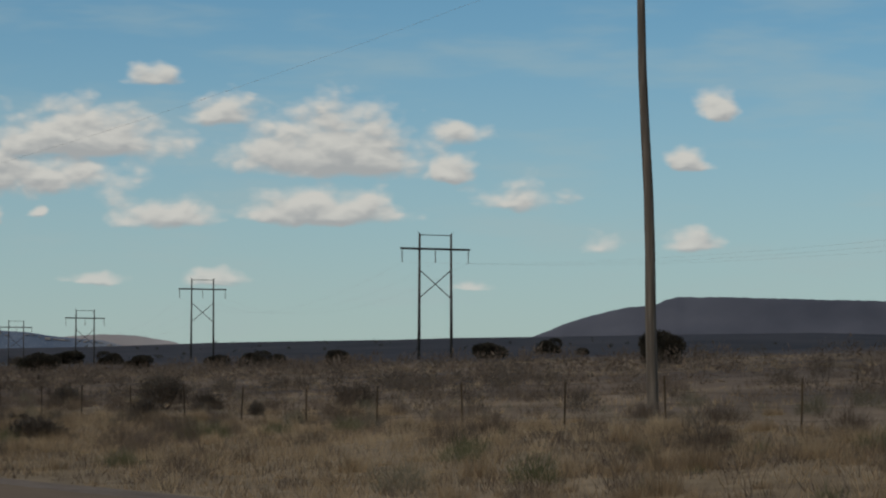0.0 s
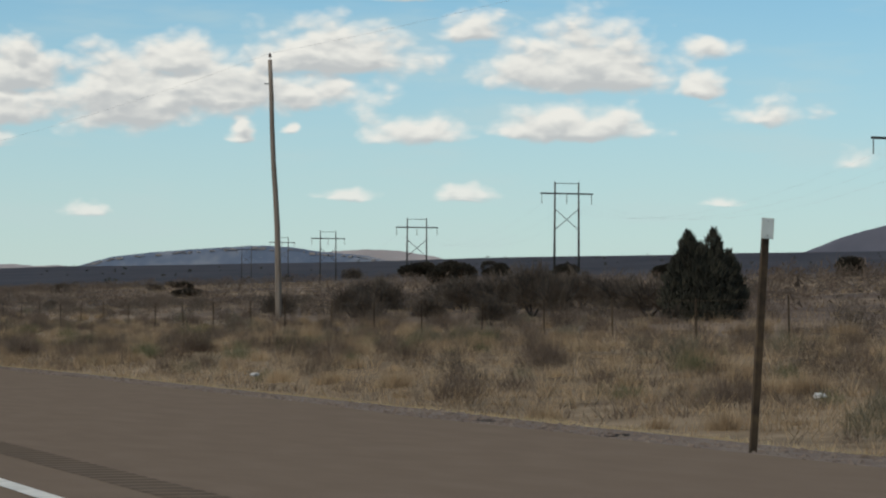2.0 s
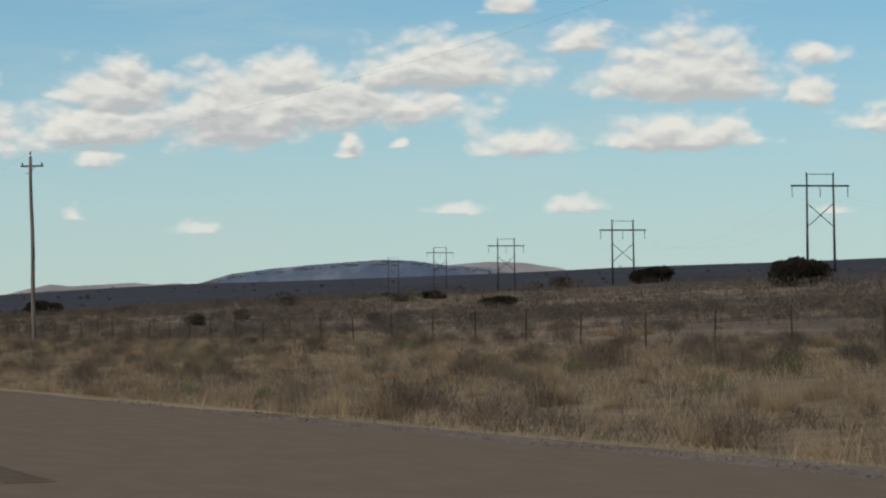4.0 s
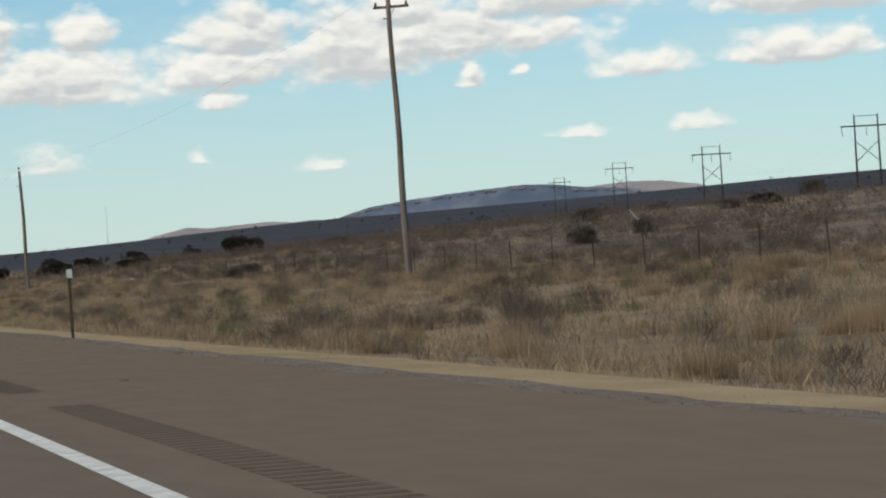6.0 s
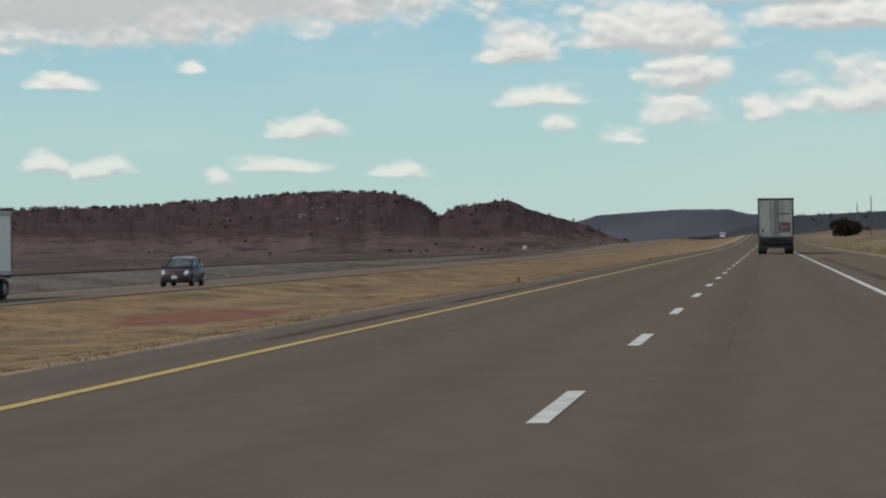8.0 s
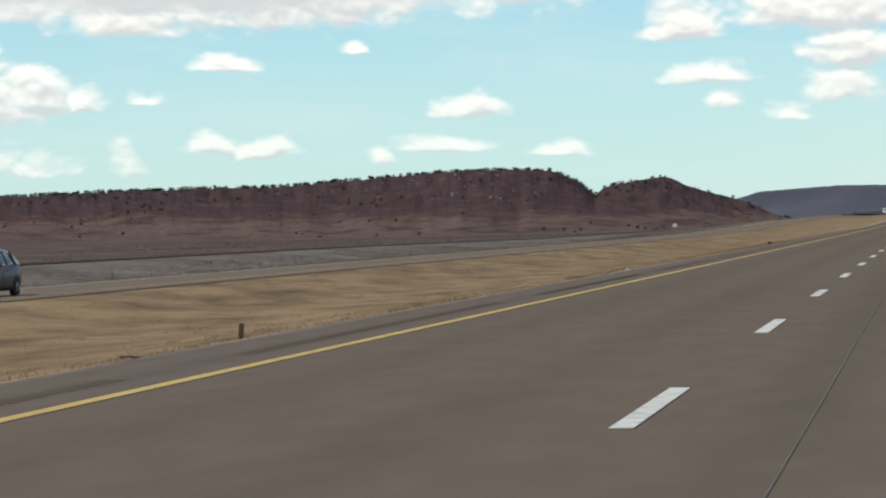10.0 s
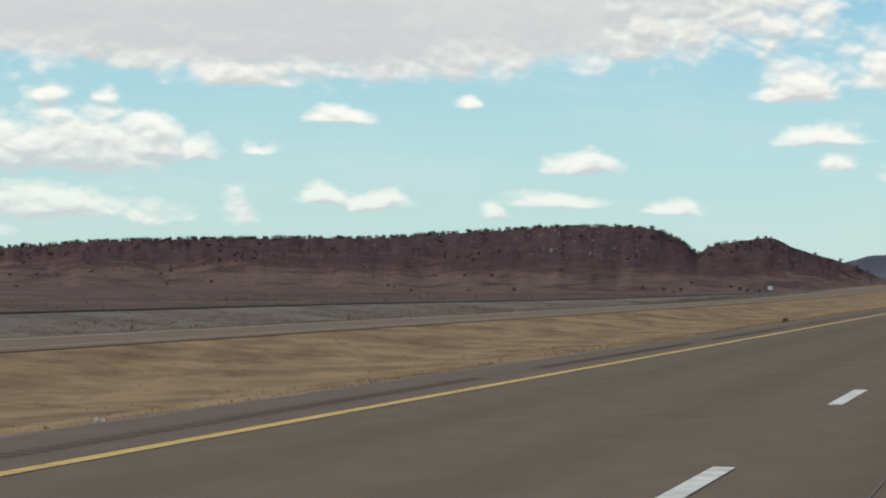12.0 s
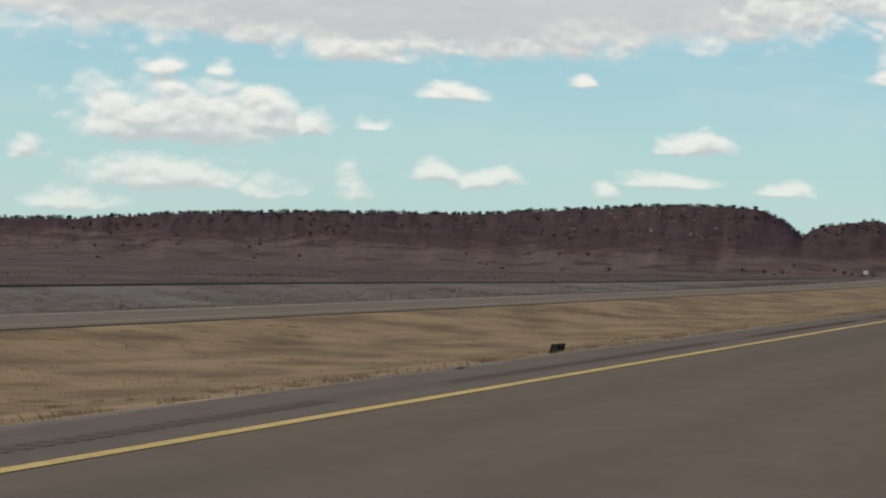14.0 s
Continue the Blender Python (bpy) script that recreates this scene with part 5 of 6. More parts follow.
for i, (x, y, w, hgt) in enumerate(JUNIPERS):
    k = 4 if w < 2.4 and x < 110 else i % 4
    w, hgt = max(w, 1.3) * 1.18, max(hgt, 1.1) * 1.15
    if k not in first:
        first[k] = kinds[k]
        kinds[k].matrix_world = Matrix.Translation((x, y, place_z(x, y) - 0.05)) @ Matrix.Diagonal((w, w, hgt, 1))
    else:
        stand(kinds[k], x, y, 1, 1, 0).matrix_basis = Matrix.Translation((x, y, place_z(x, y) - 0.05)) @ Matrix.Rotation(i * 0.9, 4, "Z") @ Matrix.Diagonal((w, w, hgt, 1))


def bare_bush(seed):
    """A leafless mesquite of unit size: forking twigs from one stool."""
    g = random.Random(seed)
    t = empty("mesquite_bush", pose(0, 0, 0), "leafless dark brown mesquite bush on the range", "bush", "mesquite bushes")
    meshes = [B() for _ in range(3)]

    def grow(p, d, length, r, depth, branch):
        q = p + d * length
        rod(branch, p - d * r, q, r, r * 0.6, 4 if depth else 6)
        if depth < 5:
            for _ in range(3 if depth in (0, 1, 2) else 2):
                e = (d + Vector((g.uniform(-1, 1), g.uniform(-1, 1), g.uniform(-0.25, 0.75))) * 0.75).normalized()
                grow(q, e, length * g.uniform(0.6, 0.85), r * 0.6, depth + 1, branch)

    for q in range(3):
        a = q * 2.1 + g.random()
        grow(Vector((0, 0, -0.03)), Vector((0.5 * math.cos(a), 0.5 * math.sin(a), 0.8)).normalized(), 0.26, 0.025, 0, meshes[q])
        part("branch", meshes[q], BARK, t)
    h = np.random.default_rng(seed)
    n = 3600
    u = h.normal(0, 1, (n, 3))
    u /= np.linalg.norm(u, axis=1, keepdims=True)
    u[:, 2] = np.abs(u[:, 2])
    lump = 0.75 + 0.25 * np.sin(u[:, 0] * 6 + seed) * np.cos(u[:, 1] * 5 + seed)
    p = u * (lump * h.uniform(0.25, 1.0, n) ** 0.6)[:, None] * np.array([0.5, 0.5, 0.75]) + np.array([0, 0, 0.14])
    d = u * 0.7 + np.array([0, 0, 0.5]) + h.normal(0, 0.35, (n, 3))
    side = h.normal(0, 0.0045, (n, 3))
    raw("twig_crown", np.stack([p - side, p + side, p + d * h.uniform(0.05, 0.14, (n, 1))], 1).reshape(-1, 3), np.arange(3 * n).reshape(-1, 3), BUSH, t, "fine leafless twigs")
    return t


bushes = [bare_bush(s) for s in (2, 4, 9)]
MESQUITE = [
    (36.3, 86.1, 1.8, 1.1),
    (27.5, 82.0, 1.2, 0.9),
    (30.0, 78.9, 0.6, 0.7),
    (38.7, 161.3, 1.7, 2.2),
    (40.5, 171.0, 3.0, 2.5),
    (38.7, 175.1, 1.2, 1.2),
    (34.4, 155.1, 1.0, 1.0),
    (32.5, 106.6, 1.7, 1.25),
    (186.4, 651.0, 6.4, 3.7),
    (46.5, 293.7, 1.0, 1.0),
    (26.8, 243.3, 0.9, 0.5),
    (47.9, 335.4, 1.6, 1.4),
    (33.9, 155.5, 1.2, 1.4),
    (36.7, 169.9, 1.8, 1.4),
    (39.6, 166.0, 2.6, 2.7),
    (42.5, 179.0, 1.8, 1.4),
    (37.0, 181.0, 2.2, 1.9),
    (40.0, 186.0, 2.6, 2.1),
    (36.0, 176.0, 1.8, 1.6),
    (42.0, 193.0, 3.0, 2.2),
    (38.0, 196.0, 2.2, 1.6),
    (29.8, 353.7, 1.8, 1.0),
    (25.5, 335.0, 1.2, 1.0),
    (33.0, 96.2, 2.4, 1.6),
    (38.0, 111.4, 1.8, 1.4),
    (32.0, 88.9, 1.4, 1.0),
    (21.0, 71.6, 1.9, 0.9),
    (23.2, 81.0, 1.2, 0.55),
    (16.8, 70.8, 0.7, 0.35),
    (41.0, 158.0, 3.0, 1.8),
    (42.5, 164.0, 3.0, 1.7),
    (44.0, 172.0, 3.4, 2.0),
    (43.0, 183.0, 3.4, 2.0),
    (45.0, 190.0, 3.2, 1.8),
    (15.2, 84.0, 0.9, 0.4),
    (20.0, 89.0, 1.9, 0.9),
    (15.8, 72.3, 0.7, 0.4),
]
seen_bush = set()
for i, (x, y, w, hgt) in enumerate(MESQUITE):
    k = i % 3
    m = Matrix.Translation((x, y, place_z(x, y) - 0.03)) @ Matrix.Rotation(i * 1.7, 4, "Z") @ Matrix.Diagonal((w, w, hgt, 1))
    if k in seen_bush:
        copy_thing(bushes[k], m).matrix_basis = m
    else:
        bushes[k].matrix_world = m
        seen_bush.add(k)


# ---- shoulder details ----
SEAL = material("crack_sealer", [(0.100, 0.082, 0.064), (0.116, 0.095, 0.075)], 3.0, 0.7, 0.0)
z6 = lambda x, y: np.full_like(x, 0.004)
tagged(ribbon("lane_joint", lambda y: -0.53 + 0.02 * value_noise(y, y * 0, 14, 81), lambda y: -0.517 + 0.02 * value_noise(y, y * 0, 14, 81), 285, 420, z6, SEAL, step=0.8), "dark sealed joint along the lane", "crack", kind="structure")


def rumble_strip(xs, y0, y1, dx):
    """Milled grooves beside an edge line, in runs with gaps."""
    ys = np.concatenate([np.arange(a, a + 14.5, 0.3) for a in np.arange(y0, y1, 18.3)])
    cx = xs(ys)
    n = len(ys)
    dy = 0.085
    corners = [(-dx, -dy, 0.002), (dx, -dy, 0.002), (dx, dy, 0.002), (-dx, dy, 0.002), (-dx * 0.94, 0, 0.0045), (dx * 0.94, 0, 0.0045)]
    v = np.stack([np.stack([cx + a, ys + b, np.full(n, c)], -1) for a, b, c in corners], 1).reshape(-1, 3)
    k = np.arange(n)[:, None] * 6
    f = np.concatenate([k + [0, 1, 5, 4], k + [4, 5, 2, 3]], 0)
    tagged(raw("rumble_strip", v, f, GROOVE), "milled rumble strip grooves on the paved shoulder", "rumble strip", kind="stuff")


rumble_strip(lambda y: white_line(y) + 0.85, 40, 420, 0.2)
rumble_strip(const(-5.72), 290, 640, 0.1)


def gravel_edge(name, xs, y0, y1, n, label, big=0.024):
    """Loose stones along a pavement edge."""
    y = RNG.uniform(y0, y1, n)
    x = xs(y)
    s = RNG.uniform(0.0, 1.0, n) ** 2.5 * big + 0.007
    base = np.array([(1, 0, 0), (-0.5, 0.87, 0), (-0.5, -0.87, 0), (0.1, 0.1, 0.5)])
    turn = RNG.uniform(0, 6.28, n)
    c, si = np.cos(turn), np.sin(turn)
    v = np.stack([np.stack([x + s * (b[0] * c - b[1] * si), y + s * (b[0] * si + b[1] * c), land(x, y) + 0.03 + s * b[2]], -1) for b in base], 1).reshape(-1, 3)
    k = np.arange(n)[:, None] * 4
    f = np.concatenate([k + [0, 1, 3], k + [1, 2, 3], k + [2, 0, 3]], 0)
    tagged(raw(name, v, f, GRAVEL), label, "gravel", kind="stuff")


gravel_edge("edge_gravel", lambda y: edge_r(y) + np.abs(RNG.normal(0.03, 0.24, len(y))) * (1 + 2.2 * (1 - smooth_step(110, 200, y))), 60, 420, 16000, "loose gravel along the pavement edge")
gravel_edge("coarse_gravel", lambda y: edge_r(y) - 0.1 + (1.3 + 0.9 * value_noise(y, y * 0 + 4, 2.5, 91)) * RNG.uniform(0, 1, len(y)) ** 1.3, 40, 175, 9000, "coarse broken gravel beside the paved shoulder", 0.045)
tagged(ribbon("gravel_shoulder", lambda y: edge_r(y) - 0.02, VERGE_X[0], 30, 620, on_land, GRAVEL, step=1.0), "strip of grey gravel beside the pavement", "gravel", kind="structure")
tagged(ribbon("gravel_median", lambda y: edge_l(y) - 0.7 + 2.2 * rag(y * 1.7), lambda y: edge_l(y) + 0.02, 200, 800, lambda x, y: land(x, y) + 0.03, GRAVEL, step=1.5), "strip of grey gravel beside the median", "gravel", kind="structure")

RUBBER = material("torn_rubber", [(0.012, 0.012, 0.012), (0.03, 0.028, 0.026)], 9.0, 0.85, 0.3)
PLASTIC = material("white_plastic", [(0.42, 0.41, 0.39), (0.55, 0.54, 0.51)], 5.0, 0.5, 0.0)


def scrap(x, y, size, turn, seed, curl=0.05):
    g = random.Random(seed)
    bm = B()
    pts = []
    for i in range(7):
        t_ = i / 6 - 0.5
        pts.append([(t_ * size, w * (0.06 + 0.03 * g.random()), 0.004 + curl * abs(math.sin(i * 1.3)) * size) for w in (-1, 1)])
    rows = [[bm.verts.new(p) for p in r] for r in pts]
    for a, b in zip(rows[:-1], rows[1:]):
        bm.faces.new((a[0], a[1], b[1], b[0]))
    bmesh.ops.solidify(bm, geom=bm.faces[:], thickness=0.012)
    ob = part("tyre_scrap", bm, RUBBER)
    ob.matrix_world = pose(x, y, (0.0 if -6.3 < x < 6.3 + float(widening(y)) else place_z(x, y)) + 0.008, 0, 0, turn)
    tagged(ob, "torn black tyre scrap lying on the shoulder", "tyre scrap", "tyre scraps")


for i, (x, y, s) in enumerate([(10.24, 88.8, 0.45), (10.4, 92.7, 0.35), (6.9, 218.2, 0.35), (6.62, 221.0, 0.25), (6.38, 234.3, 0.4), (6.9, 236.0, 0.3), (4.23, 224.2, 0.1), (6.5, 246.0, 0.45), (6.6, 202.0, 0.5), (6.63, 195.0, 0.4), (7.6, 201.0, 0.3), (-6.6, 477.0, 0.3), (-8.2, 350.0, 0.35), (10.98, 95.7, 0.3), (10.55, 93.0, 0.35), (9.93, 57.4, 0.25), (9.85, 54.2, 0.3), (11.5, 52.7, 0.25)]):
    scrap(x, y, s, 40 + 53 * i, i)
scrap(-10.0, 497.3, 0.35, 75, 40, 0.5)


def litter(x, y, size, seed):
    bm = B()
    bmesh.ops.create_icosphere(bm, subdivisions=2, radius=size)
    g = random.Random(seed)
    for v_ in bm.verts:
        v_.co = Vector((v_.co.x * 1.4, v_.co.y, v_.co.z * 0.7)) * g.uniform(0.7, 1.25)
    ob = part("litter_bag", bm, PLASTIC)
    ob.location = (x, y, place_z(x, y) + size * 0.45 + (0.08 if x > 9 else 0.0))
    tagged(ob, "crumpled white plastic litter in the dry grass", "litter", "litter")


for i, (x, y, s) in enumerate([(14.9, 117.9, 0.06), (17.9, 99.5, 0.07), (26.4, 377.8, 0.12), (26.5, 383.5, 0.09), (23.2, 299.0, 0.06), (-9.9, 413.9, 0.06)]):
    litter(x, y, s, i)


# ---- vehicles ----
def gloss(name, colour, rough, metal=0.0, coat=0.0, dirt=0.0):
    m = material(name, [tuple(c * (1 - dirt) for c in colour), colour], 1.5, rough, 0.0, metal, spec=0.5)
    m.node_tree.nodes["Principled BSDF"].inputs["Coat Weight"].default_value = coat
    return m


TRAILER = gloss("painted_trailer_panel", (0.87, 0.85, 0.76), 0.7, 0.0, 0.0, 0.08)
TRAILER_DOOR = gloss("dusty_trailer_door", (0.38, 0.375, 0.335), 0.55, 0.0, 0.0, 0.25)
ALU = gloss("dull_aluminium", (0.42, 0.41, 0.40), 0.45, 0.8, 0.0, 0.2)
TYRE = gloss("tyre_rubber", (0.022, 0.022, 0.022), 0.85, 0.0, 0.0, 0.3)
CHASSIS = gloss("dark_chassis", (0.025, 0.024, 0.023), 0.7, 0.0, 0.0, 0.3)
RED_SIGN = gloss("faded_red_sign", (0.13, 0.068, 0.066), 0.6, 0.0, 0.0, 0.2)
WHITE_SIGN = gloss("white_sign", (0.66, 0.63, 0.6), 0.6)
DUSTY_RED = gloss("dusty_red", (0.24, 0.14, 0.13), 0.7)
RED_LAMP = gloss("red_lamp_lens", (0.3, 0.02, 0.02), 0.25)
PLUM = gloss("dark_plum_car_paint", (0.045, 0.015, 0.018), 0.5, 0.0, 0.12, 0.2)
SEAL_STRIP = gloss("dull_grey_seal", (0.19, 0.19, 0.165), 0.7, 0.0, 0.0, 0.2)
# the sky's sheen on the plum roof, put in as a pale base colour
ROOF_SKY_SHEEN = gloss("plum_roof_with_sky_sheen", (0.20, 0.19, 0.19), 0.4, 0.0, 0.3)
HEADLAMP = gloss("clear_headlamp", (0.75, 0.75, 0.75), 0.12, 0.3, 0.5)
PLATE = gloss("pale_plate", (0.6, 0.6, 0.58), 0.5)
CAR_GLASS = bpy.data.materials.new("tinted_car_glass")
CAR_GLASS.use_nodes = True
_g = CAR_GLASS.node_tree.nodes["Principled BSDF"]
_g.inputs["Base Color"].default_value, _g.inputs["Roughness"].default_value = (0.045, 0.055, 0.05, 1), 0.12
_g.inputs["Specular IOR Level"].default_value = 0.5


def wheel(parent, x, y, r, wid, rim_mat, outward, name="wheel"):
    bm = B()
    bmesh.ops.create_cone(bm, cap_ends=False, segments=28, radius1=r, radius2=r, depth=wid, matrix=pose(0, 0, 0, 0, 90, 0))
    bmesh.ops.create_cone(bm, cap_ends=False, segments=28, radius1=r * 0.96, radius2=r * 0.58, depth=0.03, matrix=pose(outward * (wid / 2 + 0.012), 0, 0, 0, 90 * outward, 0))
    bmesh.ops.create_cone(bm, cap_ends=True, segments=28, radius1=r * 0.6, radius2=r * 0.96, depth=0.03, matrix=pose(-outward * (wid / 2 + 0.012), 0, 0, 0, 90 * outward, 0))
    w = part(name, bm, TYRE, parent)
    w.location = (x, y, r)
    bm = B()
    bmesh.ops.create_cone(bm, cap_ends=True, segments=24, radius1=r * 0.6, radius2=r * 0.45, depth=0.05, matrix=pose(outward * wid / 2, 0, 0, 0, 90 * outward, 0))
    for q in range(8):
        a = q * math.pi / 4
        rod(bm, (outward * (wid / 2 + 0.01), 0.3 * r * math.cos(a), 0.3 * r * math.sin(a)), (outward * (wid / 2 + 0.06), 0.3 * r * math.cos(a), 0.3 * r * math.sin(a)), 0.03 * r, None, 6)
    bmesh.ops.create_cone(bm, cap_ends=True, segments=12, radius1=r * 0.2, radius2=r * 0.16, depth=0.12, matrix=pose(outward * (wid / 2 + 0.04), 0, 0, 0, 90 * outward, 0))
    part("rim", bm, rim_mat, w)


def trailer(m, label, loaded_rear):
    """A box trailer; its rear is at local y = 0 and it extends to +y."""
    t = empty("semi_trailer", m, label, "semi trailer")
    L, W, Z0, Z1 = 15.6, 2.6, 1.15, 4.1
    part("cargo_box", box(B(), (W - 0.04, L, Z1 - Z0), (0, L / 2 + 0.02, (Z0 + Z1) / 2), bevel=0.03), TRAILER, t)
    for s in (-1, 1):
        part("bottom_rail", box(B(), (0.04, L, 0.2), (s * (W / 2 - 0.005), L / 2 + 0.02, Z0 + 0.1), bevel=0.008), ALU, t)
        part("top_rail", box(B(), (0.04, L, 0.2), (s * (W / 2 - 0.005), L / 2 + 0.02, Z1 - 0.1), bevel=0.008), ALU, t)
        part("corner_post", box(B(), (0.09, 0.08, Z1 - Z0), (s * (W / 2 - 0.04), -0.01, (Z0 + Z1) / 2), bevel=0.01), CHASSIS, t)
        for j in range(12):
            part("side_seam", box(B(), (0.003, 0.02, Z1 - Z0 - 0.42), (s * (W / 2 - 0.019), 0.7 + j * 1.24, (Z0 + Z1) / 2)), TRAILER, t)
        part("mud_flap", box(B(), (0.62, 0.02, 0.62), (s * 0.92, 0.35, 0.56), bevel=0.004), TYRE, t)
        part("tail_lamp", box(B(), (0.3, 0.05, 0.09), (s * 1.05, -0.04, 1.06), bevel=0.01), RED_LAMP, t)
        part("landing_leg", box(B(), (0.14, 0.14, 1.05), (s * 0.75, 11.9, 0.62), bevel=0.01), CHASSIS, t)
        part("frame_rail", box(B(), (0.12, L - 1.0, 0.28), (s * 0.5, L / 2, 0.98), bevel=0.01), CHASSIS, t)
    part("roof_header", box(B(), (W, 0.08, 0.16), (0, -0.01, Z1 - 0.08), bevel=0.01), CHASSIS, t)
    part("sill", box(B(), (W, 0.1, 0.2), (0, -0.02, Z0 + 0.02), bevel=0.01), CHASSIS, t)
    for s in (-1, 1):
        door = part("door", box(B(), (1.17, 0.05, Z1 - Z0 - 0.34), (s * 0.595, -0.02, (Z0 + Z1) / 2 + 0.02), bevel=0.01), TRAILER_DOOR, t, "dusty pale door")
        for q in (0.12, 0.42):
            part("lock_rod", rod(B(), (s * q, -0.075, Z0 + 0.1), (s * q, -0.075, Z1 - 0.15), 0.017, None, 8), ALU, door)
        for z in (1.55, 2.3, 3.1, 3.75):
            part("hinge", box(B(), (0.18, 0.03, 0.06), (s * 1.12, -0.06, z), bevel=0.005), ALU, door)
        part("handle", box(B(), (0.3, 0.03, 0.04), (s * 0.27, -0.09, 1.75), bevel=0.005), ALU, door)
    part("centre_seal", box(B(), (0.42, 0.02, Z1 - Z0 - 0.3), (0.02, -0.058, (Z0 + Z1) / 2 + 0.02), bevel=0.003), SEAL_STRIP, t)
    if loaded_rear:
        part("red_sign", box(B(), (0.86, 0.012, 0.7), (0.62, -0.058, 1.98), bevel=0.004), RED_SIGN, t, "faded red square emblem")
        part("emblem_bar", box(B(), (0.5, 0.01, 0.16), (0.62, -0.068, 1.98), bevel=0.003), DUSTY_RED, t, "dusty bar across the emblem")
        part("notice", box(B(), (0.85, 0.008, 0.08), (0.62, -0.055, 2.95), bevel=0.002), CHASSIS, t, "dark line of small print")
        part("notice", box(B(), (0.85, 0.008, 0.05), (0.62, -0.055, 3.3), bevel=0.002), ALU, t)
        part("notice", box(B(), (0.12, 0.008, 0.2), (-0.95, -0.055, 1.72), bevel=0.002), CHASSIS, t)
        part("rear_skirt", box(B(), (2.5, 0.06, 0.42), (0, 0.06, 0.98), bevel=0.01), CHASSIS, t, "grimy dark rear skirt")
    part("underride_guard", box(B(), (2.3, 0.1, 0.12), (0, -0.02, 0.52), bevel=0.01), CHASSIS, t)
    for s in (-1, 1):
        part("guard_post", box(B(), (0.1, 0.08, 0.55), (s * 0.55, 0.0, 0.8), bevel=0.008), CHASSIS, t)
    for ya in (1.15, 2.4):
        part("axle", rod(B(), (-1.1, ya, 0.5), (1.1, ya, 0.5), 0.07, None, 10), CHASSIS, t)
        for s in (-1, 1):
            wheel(t, s * 1.13, ya, 0.5, 0.27, ALU, s)
            wheel(t, s * 0.82, ya, 0.5, 0.27, ALU, s)
    part("suspension", box(B(), (1.5, 2.6, 0.3), (0, 1.78, 0.72), bevel=0.04), CHASSIS, t)
    return t


def tractor_part(t):
    """The towing cab in front of a trailer, mostly hidden behind it."""
    part("sleeper_cab", box(B(), (2.4, 2.6, 2.9), (0, 17.6, 2.2), bevel=0.12), TRAILER, t)
    part("bonnet", box(B(), (2.1, 1.9, 1.3), (0, 19.8, 1.4), bevel=0.12), TRAILER, t)
    for ya in (14.2, 15.5, 20.2):
        for s in (-1, 1):
            wheel(t, s * 1.1, ya, 0.52, 0.3, ALU, s)


ahead = trailer(pose(0.55, 464.0, 0.0), "dusty pale box truck with a faded red emblem behind", True)
tractor_part(ahead)
ahead.name = "semi_truck"
ahead["category"] = "truck"
oncoming = trailer(pose(-36.4, 385.5, float(far_slope(-36.4, 386.0)) + 0.006, 0, 0, 180), "plain white box trailer on the opposite carriageway", False)
tractor_part(oncoming)
oncoming.name = "semi_truck"
oncoming["category"] = "truck"


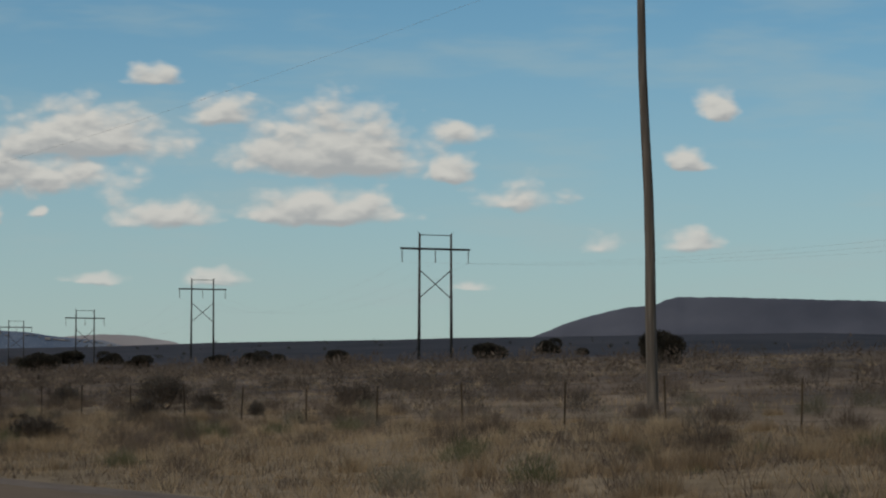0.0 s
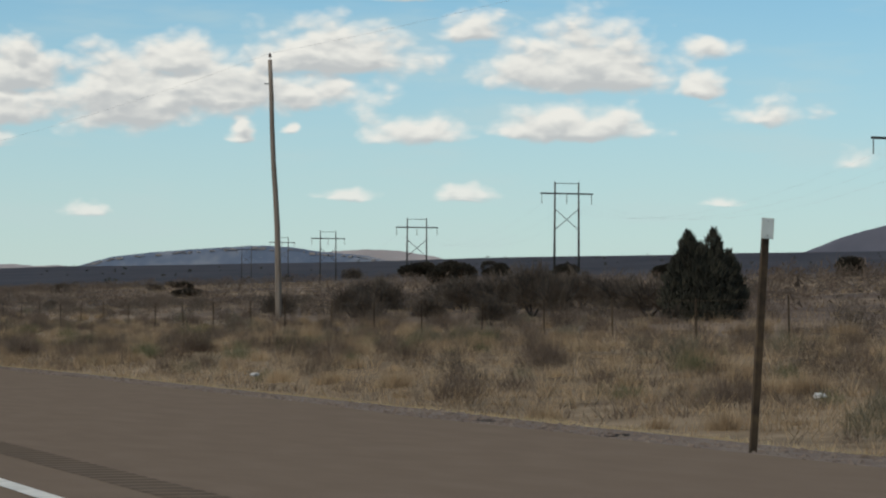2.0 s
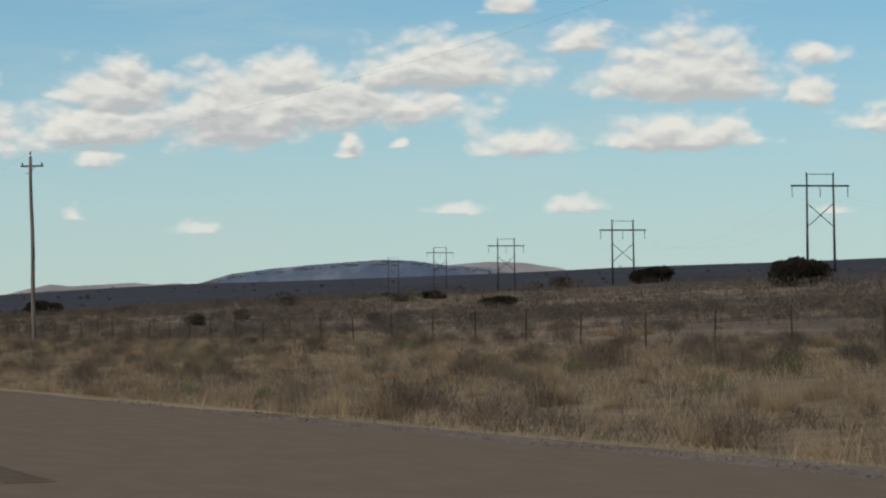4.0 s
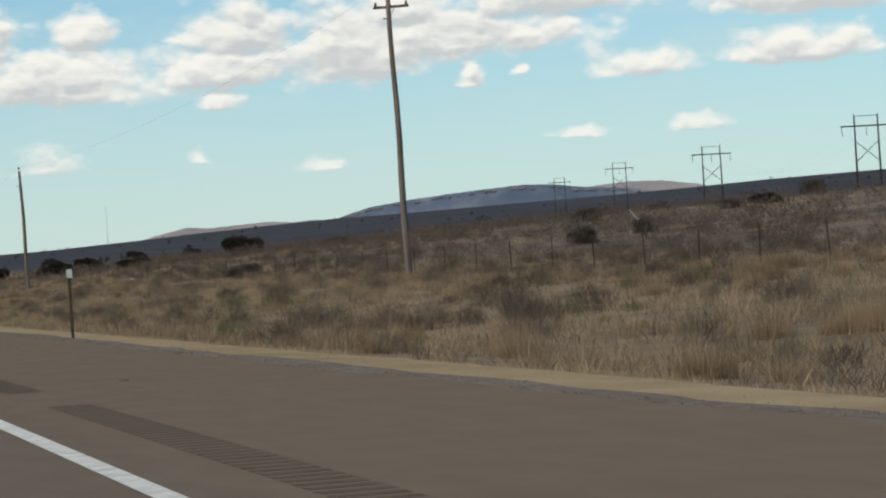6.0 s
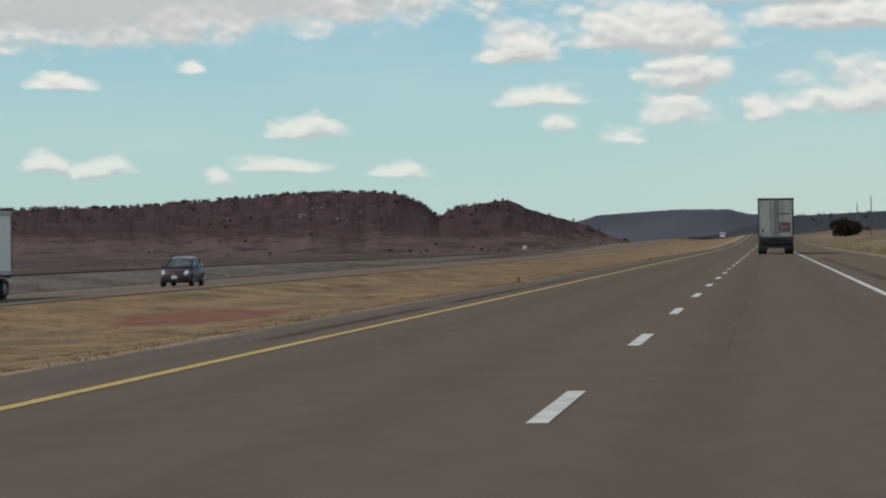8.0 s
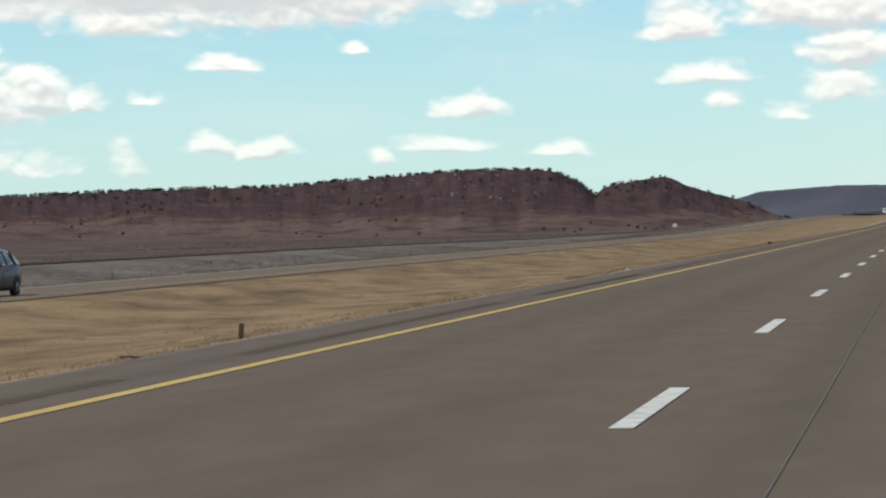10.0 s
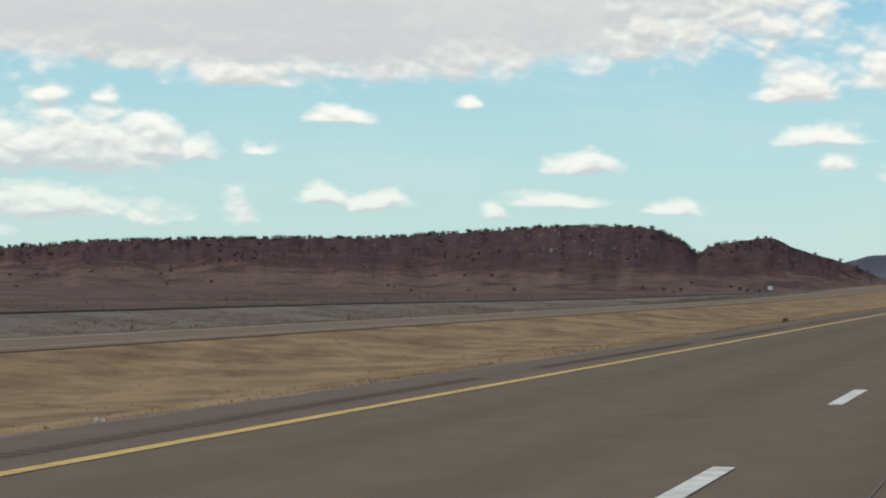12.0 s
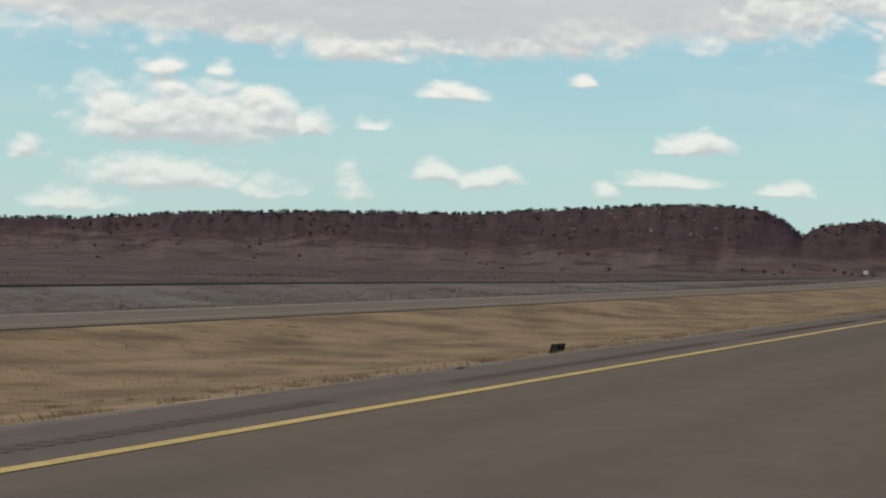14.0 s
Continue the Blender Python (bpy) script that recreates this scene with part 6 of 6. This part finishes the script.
def car(m):
    """A small five-door hatchback whose nose points along local -y."""
    t = empty("car", m, "dark plum hatchback with pale headlamps on the opposite carriageway", "car")
    # stations: y, half width at sill, half width at belt, sill z, belt z
    body = [(-2.12, 0.55, 0.5, 0.38, 0.6), (-2.05, 0.74, 0.66, 0.27, 0.74), (-1.8, 0.84, 0.74, 0.22, 0.84), (-1.3, 0.87, 0.8, 0.2, 0.93), (-0.8, 0.87, 0.83, 0.2, 1.0), (0.3, 0.87, 0.84, 0.2, 1.03), (1.3, 0.87, 0.83, 0.2, 1.06), (1.85, 0.84, 0.78, 0.25, 1.08), (2.1, 0.78, 0.7, 0.32, 1.0), (2.16, 0.7, 0.6, 0.42, 0.85)]
    bm = B()
    rings = []
    for y, w0, w1, z0, z1 in body:
        mid = z0 + (z1 - z0) * 0.55
        pr = [(-w0 * 0.92, z0), (-w0, z0 + 0.12), (-max(w0, w1), mid), (-w1, z1 - 0.05), (-w1 * 0.88, z1), (0, z1 + 0.03), (w1 * 0.88, z1), (w1, z1 - 0.05), (max(w0, w1), mid), (w0, z0 + 0.12), (w0 * 0.92, z0)]
        rings.append([bm.verts.new((x, y, z)) for x, z in pr])
    k = len(rings[0])
    for a, b in zip(rings[:-1], rings[1:]):
        for i in range(k):
            j = (i + 1) % k
            bm.faces.new((a[i], b[i], b[j], a[j]))
    bm.faces.new(rings[0])
    bm.faces.new(list(reversed(rings[-1])))
    part("body", bm, PLUM, t, smooth=True)
    # glasshouse: roof shell over tinted glass
    cab = [(-1.05, 0.70, 1.0, 0.0), (-0.2, 0.62, 1.0, 0.44), (0.25, 0.60, 1.02, 0.51), (1.0, 0.58, 1.04, 0.5), (1.7, 0.56, 1.05, 0.38), (2.08, 0.6, 1.02, 0.0)]
    bm = B()
    rings = []
    for y, w, zb, hh in cab:
        wb = 0.79
        hh = max(hh, 0.02)
        rings.append([bm.verts.new(p) for p in ((-wb, y, zb), (-(wb + (w - wb) * 0.85), y, zb + hh * 0.85), (-w * 0.9, y, zb + hh), (0, y, zb + hh + 0.025), (w * 0.9, y, zb + hh), (wb + (w - wb) * 0.85, y, zb + hh * 0.85), (wb, y, zb))])
    for a, b in zip(rings[:-1], rings[1:]):
        for i in range(6):
            bm.faces.new((a[i], b[i], b[i + 1], a[i + 1]))
    part("windows", bm, CAR_GLASS, t, "tinted glass", smooth=True)
    bm = B()
    shell = []
    for y, w, zb, hh in cab[1:5]:
        wb = 0.79
        shell.append([bm.verts.new(p) for p in ((-(wb + (w - wb) * 0.8) - 0.012, y, zb + hh * 0.8), (-w * 0.9, y, zb + hh + 0.012), (0, y, zb + hh + 0.04), (w * 0.9, y, zb + hh + 0.012), (wb + (w - wb) * 0.8 + 0.012, y, zb + hh * 0.8))])
    for a, b in zip(shell[:-1], shell[1:]):
        for i in range(4):
            bm.faces.new((a[i], b[i], b[i + 1], a[i + 1]))
    part("roof", bm, ROOF_SKY_SHEEN, t, smooth=True)
    for s in (-1, 1):
        for y0, z0, y1, z1 in ((-1.0, 1.02, -0.18, 1.45), (0.55, 1.04, 0.5, 1.52), (1.45, 1.06, 1.3, 1.5)):
            part("pillar", rod(B(), (s * 0.785, y0, z0), (s * 0.605, y1, z1), 0.035, 0.03, 6), PLUM, t)
        part("headlight", box(B(), (0.3, 0.34, 0.17), (s * 0.6, -1.93, 0.7), (28, 0, -26 * s), bevel=0.05), HEADLAMP, t, "clear headlamp")
        part("mirror", box(B(), (0.16, 0.1, 0.12), (s * 0.93, -0.62, 1.06), bevel=0.03), CHASSIS, t)
        part("door_seam", box(B(), (0.006, 0.012, 0.65), (s * 0.872, -0.05, 0.62)), CHASSIS, t)
        part("door_handle", box(B(), (0.03, 0.18, 0.03), (s * 0.86, 0.4, 0.86), bevel=0.008), CHASSIS, t)
        for y in (-1.32, 1.32):
            wheel(t, s * 0.79, y, 0.31, 0.2, ALU, s)
            arch = B()
            bmesh.ops.create_cone(arch, cap_ends=True, segments=24, radius1=0.36, radius2=0.36, depth=0.06, matrix=pose(s * 0.855, y, 0.34, 0, 90, 0))
            part("wheel_arch", arch, CHASSIS, t)
    part("grille", box(B(), (0.8, 0.05, 0.14), (0, -2.1, 0.36), bevel=0.02), CHASSIS, t)
    part("upper_grille", box(B(), (0.42, 0.04, 0.06), (0, -2.09, 0.62), bevel=0.015), CHASSIS, t)
    part("badge", box(B(), (0.1, 0.02, 0.06), (0, -2.115, 0.66), bevel=0.008), ALU, t)
    part("number_plate", box(B(), (0.32, 0.02, 0.16), (0, -2.135, 0.5), bevel=0.005), PLATE, t, "blank pale plate")
    part("windscreen_wiper", rod(B(), (-0.1, -1.02, 1.05), (0.5, -0.85, 1.14), 0.012, None, 4), CHASSIS, t)
    return t


car(pose(-33.9, 418.0, float(far_slope(-33.9, 418.0)) + 0.006) @ Matrix.Diagonal((1.04, 1.06, 1.1, 1)))


# ---- a pale sign and a far vehicle ----
def far_sign(x, y, z):
    t = empty("road_sign", pose(x, y, place_z(x, y)), "small white sign standing far off beside the road", "road sign")
    part("post", rod(B(), (0, 0, -0.3), (0, 0, z - 1.0), 0.06, None, 6), GALV, t)
    part("panel", box(B(), (1.8, 0.06, 1.3), (0, -0.06, z), bevel=0.02), WHITE_SIGN, t)


far_sign(-104.0, 1458.0, 2.6)


def van(x, y):
    """A white panel van far ahead, its rear towards -y."""
    t = empty("van", pose(x, y, place_z(x, y)), "small white van far ahead beside the road", "van")
    part("body", box(B(), (2.0, 5.2, 1.7), (0, 2.6, 1.3), bevel=0.15), TRAILER, t)
    for s in (-1, 1):
        part("rear_window", box(B(), (0.7, 0.03, 0.5), (s * 0.42, -0.01, 1.65), bevel=0.02), CAR_GLASS, t)
        part("tail_lamp", box(B(), (0.14, 0.04, 0.4), (s * 0.9, -0.01, 1.1), bevel=0.02), RED_LAMP, t)
        for ya in (0.9, 4.2):
            wheel(t, s * 0.9, ya, 0.36, 0.24, ALU, s)
    part("bumper", box(B(), (1.9, 0.12, 0.2), (0, -0.05, 0.52), bevel=0.03), CHASSIS, t)


van(-16.6, 1320.0)


# ---- small far things ----
def radio_mast(x, y, top):
    base = place_z(x, y)
    t = empty("radio_mast", pose(x, y, base), "thin grey lattice radio mast far out on the plain", "mast")
    hgt = top - base
    feet = [(0.5 * math.cos(a), 0.5 * math.sin(a)) for a in (0.3, 2.4, 4.5)]
    for fx, fy in feet:
        part("leg", rod(B(), (fx, fy, -0.5), (fx * 0.6, fy * 0.6, hgt), 0.04, 0.03, 5), GALV, t)
    bm = B()
    for k in range(int(hgt / 3)):
        for (ax, ay), (bx, by) in zip(feet, feet[1:] + feet[:1]):
            rod(bm, (ax * 0.8, ay * 0.8, k * 3.0), (bx * 0.8, by * 0.8, k * 3.0 + 3.0), 0.018, None, 4)
    part("lacing", bm, GALV, t)


radio_mast(336.7, 2687.0, 67.9)


def leaning_post():
    z = place_z(48.9, 337.1)
    bm = rod(B(), (0, 0, -0.15), (-1.1, 0.4, 1.4), 0.06, 0.045, 8)
    ob = part("leaning_post", bm, BLEACHED)
    ob.location = (48.9, 337.1, z)
    tagged(ob, "pale dead post leaning over behind the fence", "post")


BLEACHED = material("bleached_dead_wood", [(0.26, 0.22, 0.18), (0.38, 0.33, 0.28)], 3.0, 0.9, 0.3, stretch=(3, 3, 0.3))
leaning_post()

peg_mesh = None
for k in range(9):
    x, y = -48.0 - 0.21 * k, 638.7 + 3.6 * k + 0.8 * math.sin(k * 2.3)
    if peg_mesh is None:
        bm = B()
        box(bm, (0.07, 0.04, 0.7), (0, 0, 0.12), bevel=0.01)
        peg = part("marker_peg", bm, BLEACHED)
        peg_mesh = peg.data
    else:
        peg = new("marker_peg", peg_mesh)
    peg.matrix_world = pose(x, y, place_z(x, y), 3 * math.sin(k), 3 * math.cos(k * 1.7), 0)
    tagged(peg, "short pale marker peg below the railway embankment", "marker peg", "marker pegs")
